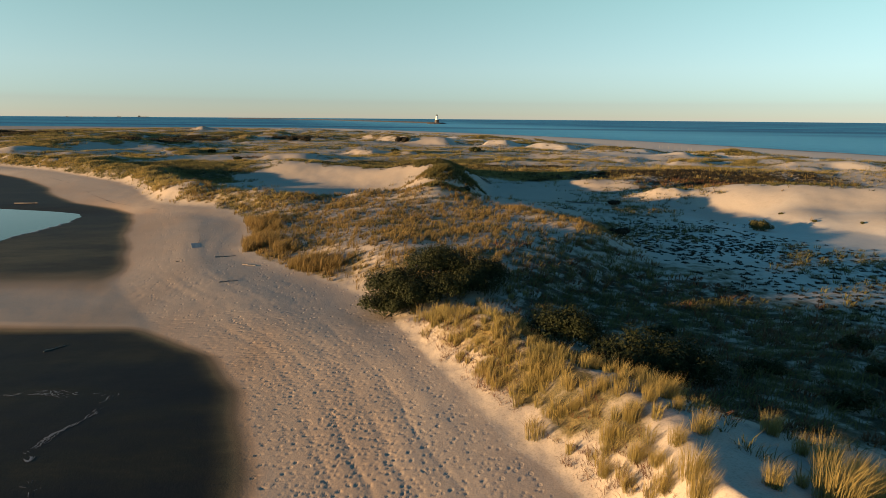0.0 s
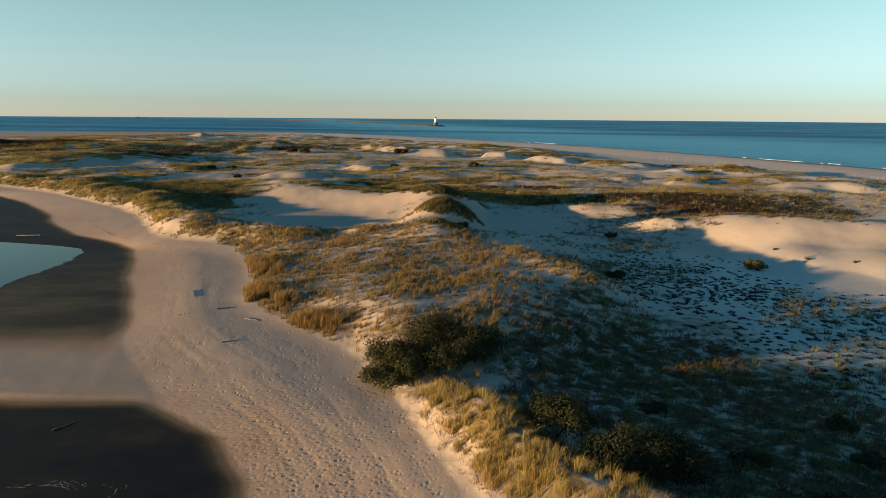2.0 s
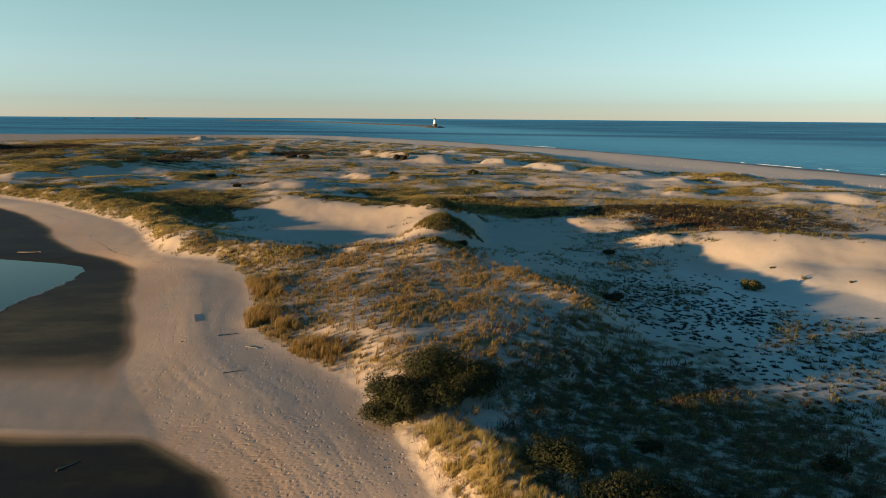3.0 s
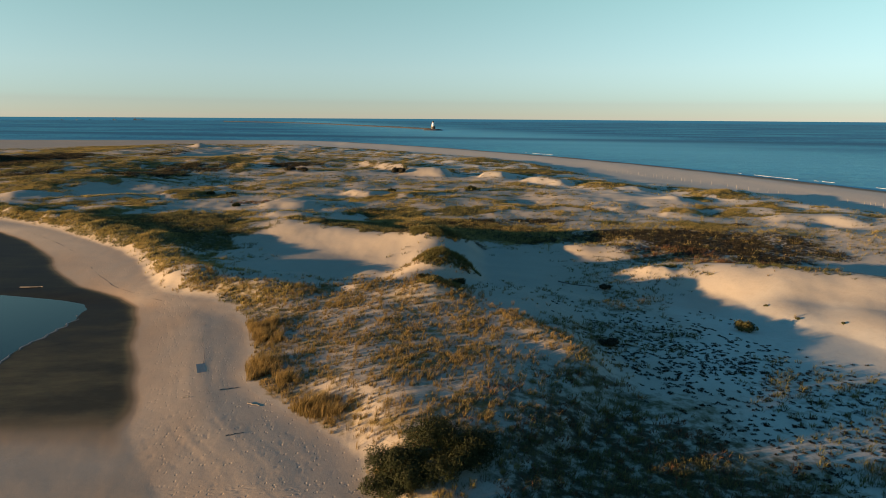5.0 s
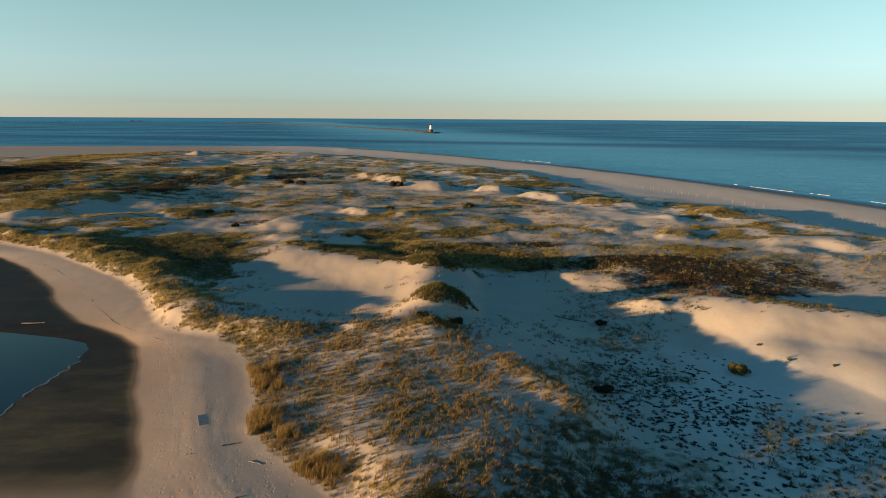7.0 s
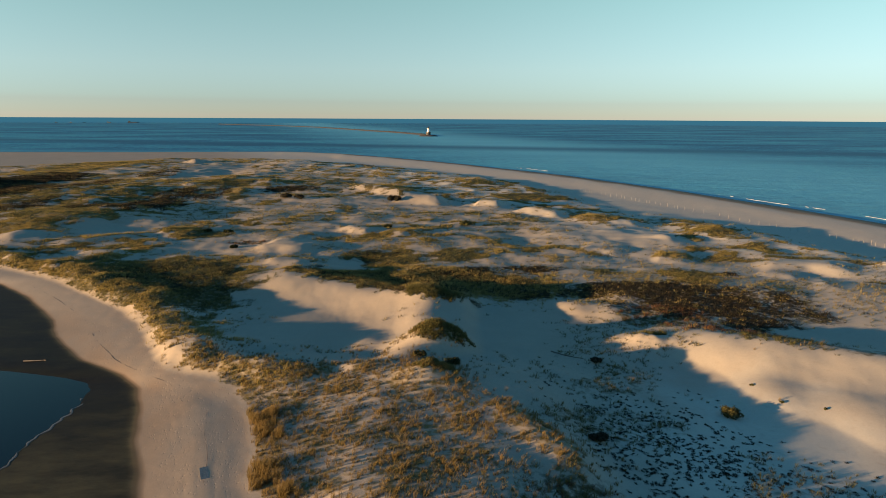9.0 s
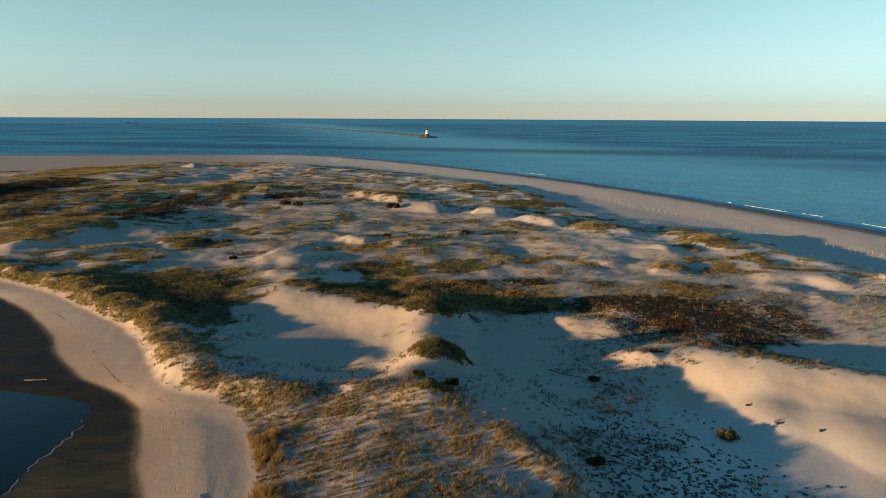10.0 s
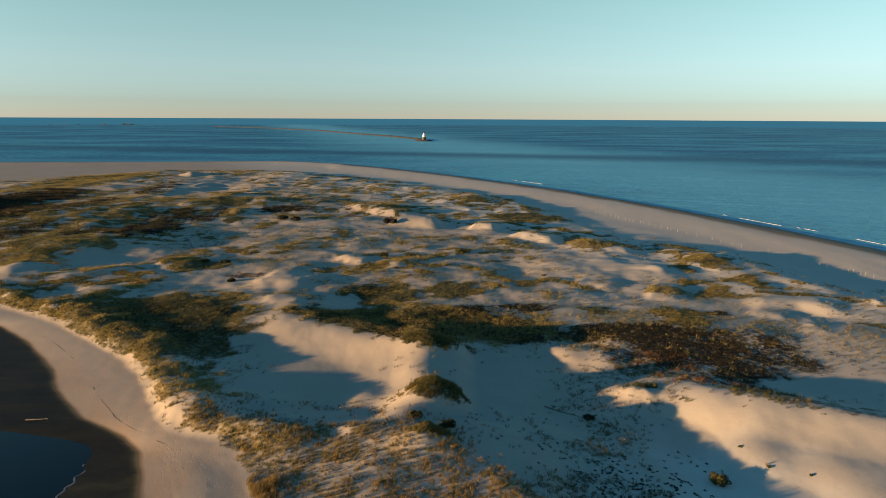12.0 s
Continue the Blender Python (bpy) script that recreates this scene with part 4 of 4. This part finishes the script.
stand("beach_grass", GOLD, 0, 230000, far_box, 0.75, 1.5, 6, 0.2, "golden grass over the far dunes", 110)
stand("beach_grass", GREEN, 1, 200000, far_box, 0.8, 1.6, 6, 0.25, "olive grass over the far dunes", 111)
stand("heath_scrub", HEATH, 2, 190000, far_box, 1.2, 1.9, 8, 0.32, "dark scrub over the far dunes", 112)


# ---- single tufts on the near bank ----
def grass_tuft(tall, seed, mat):
    rng = np.random.default_rng(seed)
    n = 7
    a = rng.uniform(0, 2 * np.pi, n)
    px, py = 0.11 * tall * np.cos(a), 0.11 * tall * np.sin(a)
    v, f, along = tufts(px, py, np.full(n, tall), np.full(n, 0.5 * tall), 50, 0.0085, rng, 0.16)
    v[:, 2] -= np.repeat(height_at(px, py), 50 * 5)
    ob = link("grass_tuft", v, f, mat, None, False, along=along)
    return tagged(ob, "tall golden tuft of beach grass on the near sand bank", "grass tuft", "grass tufts on the near bank")


TUFT_X = [7.7, 7.4, 8.7, 8.4, 8.3, 7.7, 10.0, 7.8, 10.9, 12.3, 14.2, 13.0, 13.7, 14.8, 15.9, 14.6, 16.5, 8.8, 9.8, 13.7, 7.2, 7.4, 5.8, 6.7, 6.2, 6.7, 9.3, 9.8]
TUFT_Y = [26.9, 24.8, 24.0, 21.5, 20.5, 22.4, 24.8, 23.6, 20.7, 21.4, 24.8, 20.4, 22.0, 24.1, 23.7, 21.0, 23.2, 27.9, 27.0, 26.4, 29.9, 33.1, 29.6, 26.7, 25.2, 23.7, 31.3, 28.5]
TUFT_TALL = [1.1, 1.1, 1.0, 1.5, 1.2, 1.0, 1.2, 0.6, 1.0, 0.6, 1.0, 1.5, 1.6, 1.4, 1.2, 1.4, 1.1, 0.9, 0.7, 0.8, 0.9, 0.9, 0.8, 0.8, 0.8, 0.7, 0.9, 0.9]
kinds = []
for k, (x, y, h) in enumerate(zip(TUFT_X, TUFT_Y, TUFT_TALL)):
    m = pose(x, y, float(height_at(x, y)), 0, 0, 14 * math.sin(5 * k))
    if k < 4:
        kinds.append(grass_tuft(1.0, 500 + k, GOLD))
        kinds[-1].matrix_world = m @ Matrix.Scale(h, 4)
    else:
        copy_thing(kinds[k % 4], m @ Matrix.Scale(h, 4))


# ---- shrubs ----
def shrub(place, wide, tall, leaves, seed, mat, label, category="shrub", group="", size=0.078):
    """A rounded evergreen bush: bent stems and a crown of lobes covered with small leaves."""
    rng = np.random.default_rng(seed)
    x, y = place
    z = float(height_at(x, y))
    ob = thing("shrub", (x, y, z - 0.05), label, category, group)
    lobes = max(7, int(5 + wide * 3.6))
    a = rng.uniform(0, 2 * np.pi, lobes)
    r = np.sqrt(rng.uniform(0, 1, lobes)) * 0.36 * wide
    c = np.stack([r * np.cos(a), r * np.sin(a) * 0.8, tall * (0.3 + 0.32 * rng.uniform(0, 1, lobes) * (1 - r / wide))], -1)
    c[0] = (0, 0, tall * 0.58)
    rad = rng.uniform(0.2, 0.42, lobes) * min(tall, wide * 0.6)
    for k in range(min(6, lobes)):
        bm = bmesh.new()
        tip = Vector(c[k])
        root = Vector((0.12 * tip.x, 0.12 * tip.y, 0))
        rings = []
        for j in range(5):
            t = j / 4
            p = root.lerp(tip, t) + Vector((0.05 * math.sin(5 * t + k), 0.05 * math.cos(4 * t + k), 0))
            w = 0.05 * (1 - 0.7 * t)
            rings.append([bm.verts.new(p + Vector((w * math.cos(i * 1.2566), w * math.sin(i * 1.2566), 0))) for i in range(5)])
        for p, q in zip(rings, rings[1:]):
            for i in range(5):
                bm.faces.new((p[i], p[(i + 1) % 5], q[(i + 1) % 5], q[i]))
        part("stem", bm, STEM, ob)
    pick = rng.choice(lobes, leaves, p=rad ** 2 / np.sum(rad ** 2))
    d = rng.normal(0, 1, (leaves, 3))
    d[:, 2] = np.abs(d[:, 2]) * 0.9 - 0.35
    d /= np.linalg.norm(d, axis=1)[:, None]
    lump = 1 + 0.22 * np.sin(9 * d[:, 0] + pick) * np.sin(8 * d[:, 1] + 2 * pick)
    p = c[pick] + d * (rad[pick] * lump * rng.uniform(0.72, 1.06, leaves))[:, None]
    p[:, 2] = np.maximum(p[:, 2], 0.03)
    e1 = np.cross(d, rng.normal(0, 1, (leaves, 3)))
    e1 /= np.linalg.norm(e1, axis=1)[:, None]
    e2 = np.cross(d, e1) + 0.5 * d * rng.uniform(-1, 1.4, leaves)[:, None]
    s = (size * rng.uniform(0.6, 1.4, leaves))[:, None]
    v = np.stack([p - e2 * s, p + e1 * s * 0.5, p + e2 * s, p - e1 * s * 0.5], 1).reshape(-1, 3)
    i = np.arange(leaves)[:, None] * 4
    f = (i + np.array([[0, 1, 2, 3]])).reshape(-1, 4)
    # along follows height in the bush: leaves grow paler from mid crown upwards
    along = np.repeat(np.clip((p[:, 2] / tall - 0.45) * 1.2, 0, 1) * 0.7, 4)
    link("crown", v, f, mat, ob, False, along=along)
    return ob


BAY = "dense dark green bayberry bush on the sand bank"
for k, (x, y, w, h, n) in enumerate([(-4.8, 52.0, 5.6, 3.8, 7500), (-1.6, 54.4, 6.2, 4.0, 7500), (2.2, 53.4, 5.8, 3.1, 5500), (-5.7, 49.8, 4.8, 2.8, 4600), (-3.0, 50.2, 4.6, 2.9, 4500), (0.6, 51.4, 5.4, 3.0, 5000),
                                     (6.8, 40.0, 5.8, 3.3, 7000), (10.5, 36.3, 6.4, 3.5, 8000), (13.8, 36.6, 5.2, 3.0, 5000)]):
    shrub((x, y), w, h, int(1.7 * n), 300 + k, LEAF, BAY, "shrub", "bayberry bushes on the near bank")
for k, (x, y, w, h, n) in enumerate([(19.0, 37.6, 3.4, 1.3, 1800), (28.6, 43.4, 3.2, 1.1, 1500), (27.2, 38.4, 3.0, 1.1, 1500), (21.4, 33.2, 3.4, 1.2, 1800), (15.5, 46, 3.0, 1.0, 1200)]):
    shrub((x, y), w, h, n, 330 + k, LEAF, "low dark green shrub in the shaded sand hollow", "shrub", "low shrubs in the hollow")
for k, (x, y, w, h, n, m, text) in enumerate([
        (47.6, 96.6, 4.2, 1.7, 2200, GREEN, "lone olive green shrub on open shaded sand"),
        (23.2, 87.6, 3.4, 1.3, 2200, HEATH, "low dark rounded shrub on shaded sand"),
        (57.7, 100.4, 0.9, 0.32, 260, GREEN, "tiny grass hummock on bare dune sand"),
        (63.1, 97.3, 1.0, 0.35, 260, GREEN, "tiny grass hummock on bare dune sand"),
        (55.6, 106.8, 0.8, 0.3, 220, GREEN, "tiny grass hummock on bare dune sand"),
        (30.0, 118.0, 3.0, 1.1, 900, HEATH, "small dark shrub on pale sand"),
        (-2.6, 106.6, 3.6, 1.3, 1400, GREEN, "low olive shrub on a small sand mound"),
        (1.6, 109.4, 4.0, 1.5, 1600, LEAF, "dark green shrub on a small sand mound"),
        (-4.4, 113.6, 3.4, 1.1, 1200, LEAF, "dark green shrub beside a sand mound"),
        (9.6, 268.0, 6.0, 2.2, 1200, GREEN, "rounded olive shrub on the far sand"),
        (-26.0, 341.0, 8.0, 4.2, 1500, HEATH, "dark brown bush at the side of a sand peak"),
        (-88.0, 356.0, 7.5, 3.0, 1200, HEATH, "dark bush on far sand"),
        (-80.0, 352.0, 7.0, 3.0, 1200, HEATH, "dark bush on far sand"),
        (-95.0, 252.0, 4.6, 1.2, 700, LEAF, "low dark bush on blue shaded sand"),
        (-86.0, 250.0, 5.4, 1.2, 800, LEAF, "low dark bush on blue shaded sand"),
        (-75.5, 224.0, 3.4, 1.2, 600, LEAF, "small dark green bush beside russet scrub"),
        (-23.0, 262.0, 4.4, 1.4, 700, LEAF, "low dark bush on grey sand")]):
    shrub((x, y), w, h, n, 350 + k, m, text, "shrub", "", 0.15 if y < 130 else 0.4)


# ---- cushions of low dark heather on the white sand ----
def cushions():
    rng = np.random.default_rng(77)
    n = 6800
    x, y = rng.uniform(16, 62, n), rng.uniform(48, 108, n)
    d = patch(x, y, 33, 86, 11, 15, 0, 0.6) * 0.9 + 0.7 * patch(x, y, 42, 68, 15, 19, 0, 0.8) + 0.12 * patch(x, y, 34, 100, 16, 12)
    d = d * 0.55 * np.clip(0.75 + 0.5 * grain(x / 6.0, y / 6.0, 78), 0.1, 1)
    ok = rng.uniform(0, 1, n) < d
    x, y = x[ok], y[ok]
    n = len(x)
    per = 9
    a = rng.uniform(0, 2 * np.pi, (n, per))
    r = np.sqrt(rng.uniform(0, 1, (n, per)))
    wide = rng.uniform(0.12, 0.32, n)[:, None]
    turn = rng.normal(-0.2, 0.5, n)[:, None]
    u, w = r * np.cos(a) * wide * 1.1, r * np.sin(a) * wide
    px = (x[:, None] + u * np.cos(turn) - w * np.sin(turn)).ravel()
    py = (y[:, None] + u * np.sin(turn) + w * np.cos(turn)).ravel()
    v, f, along = tufts(px, py, rng.uniform(0.09, 0.22, n * per), np.full(n * per, 0.3), 3, 0.14, rng, 0.0)
    return tagged(link("heather_cushions", v, f, HEATH, None, False, along=along * 0.4), "dark heather cushions dotted over white shaded sand", "heather", kind="stuff")


cushions()


# ---- lighthouse and breakwater ----
def lighthouse(x, y):
    ob = thing("lighthouse", (x, y, WATER), "white conical lighthouse on a dark round caisson at a breakwater end", "lighthouse")
    bm = lathe([(20, -2), (19, 0.5), (16, 2.2), (11, 3.6)], 20)
    for v in bm.verts:
        v.co += 1.1 * Vector((noise.noise(v.co * 0.21), noise.noise(v.co * 0.23 + Vector((9, 0, 0))), 0.5 * noise.noise(v.co * 0.3)))
        v.co.x *= 1.35
    part("rock_base", bm, ROCK, ob, "rough grey boulder base")
    part("caisson", lathe([(6.0, 2.6), (5.6, 9.6), (6.2, 9.8), (6.2, 10.3)], 24), CAISSON, ob, "black iron caisson")
    tower = part("tower", lathe([(3.9, 10.3), (3.6, 13.0), (3.2, 15.8), (2.8, 18.6), (2.6, 19.2)], 24), WHITE, ob, "white painted tapering tower")
    part("gallery", lathe([(2.6, 19.2), (3.4, 19.5), (3.4, 19.8), (1.9, 19.9)], 24), WHITE, ob)
    lantern = part("lantern", lathe([(1.9, 19.9), (1.9, 22.2), (2.1, 22.3)], 16), CAISSON, ob, "dark lantern room")
    part("roof", lathe([(2.3, 22.3), (1.1, 23.7), (0.25, 24.2), (0.2, 25.0)], 16), CAISSON, lantern, "dark conical roof")
    for k in range(6):
        for lvl, r in ((12.2, 3.7), (15.6, 3.22)):
            a = k * math.pi / 3 + 0.3
            bm = bar((0.35, 0.9, 1.5), 0.06)
            w = part("window", bm, CAISSON, tower, "dark narrow window")
            w.matrix_local = pose(r * math.cos(a), r * math.sin(a), lvl, 0, 0, math.degrees(a))


lighthouse(-34.5, 1655)


def breakwater():
    ax = [-38, -53, -150, -241, -405, -534, -857, -1302]
    ay = [1672, 1782, 2027, 2206, 2560, 2835, 3318, 3764]
    rng = np.random.default_rng(9)
    n = 620
    t = np.linspace(0, 7, n)
    x, y = np.interp(t, range(8), ax), np.interp(t, range(8), ay)
    for _ in range(40):
        x[1:-1], y[1:-1] = (x[:-2] + 2 * x[1:-1] + x[2:]) / 4, (y[:-2] + 2 * y[1:-1] + y[2:]) / 4
    dx, dy = np.gradient(x), np.gradient(y)
    m = np.hypot(dx, dy)
    nx, ny = -dy / m, dx / m
    off = np.array([-13, -9, -5, -2, 2, 5, 9, 13.0])
    up = np.array([-1.5, 0.8, 2.6, 3.4, 3.4, 2.6, 0.8, -1.5])
    o = off[None, :] + rng.normal(0, 0.7, (n, 8))
    z = WATER + up[None, :] + rng.normal(0, 0.45, (n, 8))
    v = np.stack([x[:, None] + nx[:, None] * o, y[:, None] + ny[:, None] * o, z], -1).reshape(-1, 3)
    idx = np.arange(n * 8).reshape(n, 8)
    f = np.stack([idx[:-1, :-1], idx[1:, :-1], idx[1:, 1:], idx[:-1, 1:]], -1).reshape(-1, 4)
    return tagged(link("breakwater", v, f, ROCK), "long low rubble stone breakwater in the open sea", "breakwater")


breakwater()


# ---- fence posts along the sea beach ----
def posts():
    rng = np.random.default_rng(14)
    fx, fy = [186, 170, 164, 154, 143, 131, 121, 111.5, 100, 92], [196, 234, 245, 269, 297.6, 333, 358, 380, 405, 424]
    bm = bmesh.new()
    bmesh.ops.create_cone(bm, segments=8, radius1=0.05, radius2=0.045, depth=1.9, cap_ends=True, matrix=Matrix.Translation((0, 0, 0.7)))
    first = part("fence_post", bm, POST)
    tagged(first, "pale round wooden post in a line along the beach", "post", "fence posts along the sea beach")
    t = np.arange(0, 9, 0.175)
    for k, s in enumerate(t):
        if k and rng.uniform() < 0.1:
            continue
        x = float(np.interp(s, range(10), fx) + rng.normal(0, 0.5))
        y = float(np.interp(s, range(10), fy) + rng.normal(0, 0.9))
        m = pose(x, y, float(height_at(x, y)), rng.normal(0, 3), rng.normal(0, 3), 0)
        if k == 0:
            first.matrix_world = m
        else:
            copy_thing(first, m)


posts()


# ---- things on the bay beach and flat ----
def panel(x, y, turn):
    z = float(height_at(x, y))
    ob = thing("wooden_platform", (x, y, z - 0.035), "flat blue-grey plank platform lying on the sand", "platform", "", turn)
    for k in range(9):
        part("plank", bar((1.1, 0.33, 0.03), 0.008, (0, -1.4 + 0.35 * k, 0.045)), BOARD, ob)
    for s in (-0.36, 0.36):
        part("beam", bar((0.09, 3.1, 0.05), 0.008, (s, 0, 0.005)), BOARD, ob)


panel(-32.65, 78.6, 24)


def stick(name, ax, ay, bx, by, thick, label, seed, mat=WOOD):
    """A weathered branch lying on the ground."""
    rng = np.random.default_rng(seed)
    bm = bmesh.new()
    rings = []
    for j in range(9):
        t = j / 8
        x, y = ax + (bx - ax) * t + rng.normal(0, 0.05), ay + (by - ay) * t + rng.normal(0, 0.05)
        z = float(height_at(x, y)) + thick * 0.6
        w = thick * (1 - 0.6 * t) * rng.uniform(0.85, 1.15)
        rings.append([bm.verts.new((x - w * math.sin(i) * (by - ay) / math.hypot(bx - ax, by - ay), y + w * math.sin(i) * (bx - ax) / math.hypot(bx - ax, by - ay), max(z, WATER + thick * 0.5) + w * math.cos(i))) for i in (0, 1.047, 2.094, 3.142, 4.189, 5.236)])
    for p, q in zip(rings, rings[1:]):
        for i in range(6):
            bm.faces.new((p[i], p[(i + 1) % 6], q[(i + 1) % 6], q[i]))
    bm.faces.new(rings[0][::-1])
    bm.faces.new(rings[-1])
    return tagged(part(name, bm, mat), label, "driftwood")


stick("driftwood", -84.1, 119.8, -79.6, 120.2, 0.16, "pale bleached driftwood log on the dark tidal flat", 1)
stick("driftwood", -30.2, 44.0, -29.2, 45.2, 0.05, "thin dark driftwood branch on the wet flat", 2)
stick("driftwood", -27.8, 71.9, -25.6, 72.6, 0.08, "weathered branch at the foot of the bank", 3)
stick("driftwood", -31.6, 70.0, -30.6, 70.1, 0.06, "short stick on trodden sand", 4)
stick("driftwood", -23.2, 60.8, -21.6, 61.4, 0.07, "thin stick on trodden sand", 5)
stick("driftwood", -23.4, 68.2, -21.6, 67.6, 0.07, "weathered branch on the beach", 6)
stick("driftwood", 22.4, 124.4, 28.0, 119.6, 0.14, "dark fallen branch on shaded sand", 7, STEM)


# ---- foam ----
def ribbon(name, x, y, wide, label, rng, whole=0.35, mat=FOAM, category="foam"):
    """A thin broken strip lying on the water or sand along a line."""
    n = len(x)
    dx, dy = np.gradient(x), np.gradient(y)
    m = np.hypot(dx, dy) + 1e-6
    nx, ny = -dy / m, dx / m
    k = np.arange(n)
    if name == "breaker":
        breaks = 0.8 * grain(k / 7.0, k * 0 + 0.5 + wide, 91) + 0.9 * grain(k / 31.0, k * 0 + 0.5 + wide, 93)
    else:
        breaks = 1.2 * grain(k / 7.0, k * 0 + 0.5, 91)
    cut = np.clip(whole + breaks, 0, 1)
    w = wide * cut * rng.uniform(0.6, 1.2, n)
    row = np.array([-1, -0.4, 0.4, 1.0])
    o = row[None, :] * w[:, None] * 0.5 + wide * 0.35 * grain(np.arange(n) / 4.0, np.zeros(n), 92)[:, None]
    z = np.maximum(WATER, height_at(x, y))[:, None] + np.array([0.01, 0.03, 0.04, 0.01])[None, :] * (5 if name == "breaker" and wide > 1.2 else min(1, wide)) * (cut[:, None] > 0.02) + 0.02
    v = np.stack([x[:, None] + nx[:, None] * o, y[:, None] + ny[:, None] * o, z + 0 * o], -1).reshape(-1, 3)
    idx = np.arange(n * 4).reshape(n, 4)
    f = np.stack([idx[:-1, :-1], idx[1:, :-1], idx[1:, 1:], idx[:-1, 1:]], -1)[cut[:-1] > 0.02].reshape(-1, 4)
    return tagged(link(name, v, f, mat, None, True), label, category, kind="stuff")


def shore_foam():
    rng = np.random.default_rng(33)
    for ax, ay in (([-30, -26, -24, -21.4], [36.3, 37.0, 36.6, 36.8]), ([-21.4, -21.2, -22.1, -22.2, -21.0, -19.2], [36.6, 33.7, 31.7, 30.0, 27.4, 26.0])):
        k = np.linspace(0, len(ax) - 1, 170)
        for lane in range(4):
            dx, dy = 0.3 * grain(k * 4, k * 0 + lane, 95 + lane), 0.3 * grain(k * 4, k * 0 + lane + 0.5, 96 + lane)
            ribbon("bay_scum", np.interp(k, range(len(ax)), ax) + dx + 0.12 * lane, np.interp(k, range(len(ax)), ay) + dy + 0.14 * lane, 0.13, "thin broken grey scum left on the wet flat", rng, 0.25 - 0.1 * lane, SCUM)
    y = np.arange(76, 104, 0.25)
    grid = np.linspace(-110, -35, 1600)
    x = np.array([grid[np.argmax(height_at(grid, np.full(1600, b)) > WATER + 0.01)] for b in y])
    ribbon("sea_foam", x + 0.6 * grain(y / 1.8, y * 0, 98), y, 0.45, "thin broken grey scum at the edge of the still bay water", rng, 0.7, SCUM)
    for off, wide, x0, x1, text in ((11, 1.6, 171, 190, "white breaking wave crest near the sea beach"), (14, 1.25, 193, 214, "small white breaker off the sea beach"), (2, 0.9, 40, 215, "thin white wash along the sea beach"), (20, 1.5, 58, 82, "white breaker far along the sea beach")):
        x = np.linspace(x0, x1, int((x1 - x0) * 3))
        yy = np.interp(x, SEA_X, SEA_Y)
        g = np.gradient(yy, x)
        m = np.sqrt(1 + g * g)
        ribbon("breaker", x - g / m * off, yy + off / m, wide, text, rng, 0.3 if wide > 1.3 else 0.0)


shore_foam()


def wrack():
    """Dry weed left by the tide along the bay beach."""
    rng = np.random.default_rng(41)
    for lane, y0, y1, wide in ((0.42, 100, 185, 0.2), (0.62, 62, 100, 0.09)):
        y = np.arange(y0, y1, 0.3)
        a, b = np.interp(y, WET_Y, WET_X), np.interp(y, BANK_Y, BANK_X)
        x = a + (b - a) * (lane + 0.03 * grain(y / 9.0, y * 0 + lane, 97))
        ribbon("wrack_line", x, y, wide, "thin broken line of dry tide wrack on the sand", rng, 0.1, STEM, "wrack")


wrack()


# ---- vessels far out ----
def boat(x, y, long, tall, turn, label):
    ob = thing("boat", (x, y, WATER), label, "boat", "", turn)
    bm = bmesh.new()
    top = [(-0.5, -0.09), (0.3, -0.09), (0.5, 0), (0.3, 0.09), (-0.5, 0.09)]
    lo = [bm.verts.new((a * long * 0.94, b * long * 0.8, -0.3)) for a, b in top]
    hi = [bm.verts.new((a * long, b * long, tall * 0.5)) for a, b in top]
    for i in range(5):
        bm.faces.new((lo[i], lo[(i + 1) % 5], hi[(i + 1) % 5], hi[i]))
    bm.faces.new(hi)
    bm.faces.new(lo[::-1])
    part("hull", bm, HULL, ob)
    part("deckhouse", bar((long * 0.16, long * 0.12, tall * 0.75), 0.1, (-long * 0.36, 0, tall * 0.85)), HULL, ob)
    part("mast", bar((0.5, 0.5, tall * 0.9), 0.05, (long * 0.2, 0, tall * 0.9)), HULL, ob)


boat(-2110, 4400, 74, 9, 8, "distant dark cargo ship on the horizon")
boat(-2240, 4330, 26, 7, 0, "distant dark vessel on the horizon")
boat(-2468, 4118, 16, 5, 10, "small dark fishing boat far out at sea")
boat(-2395, 4153, 16, 5, -20, "small dark fishing boat far out at sea")
boat(-2326, 4186, 16, 5, 30, "small dark fishing boat far out at sea")
boat(-2194, 4250, 14, 5, 0, "small dark fishing boat far out at sea")
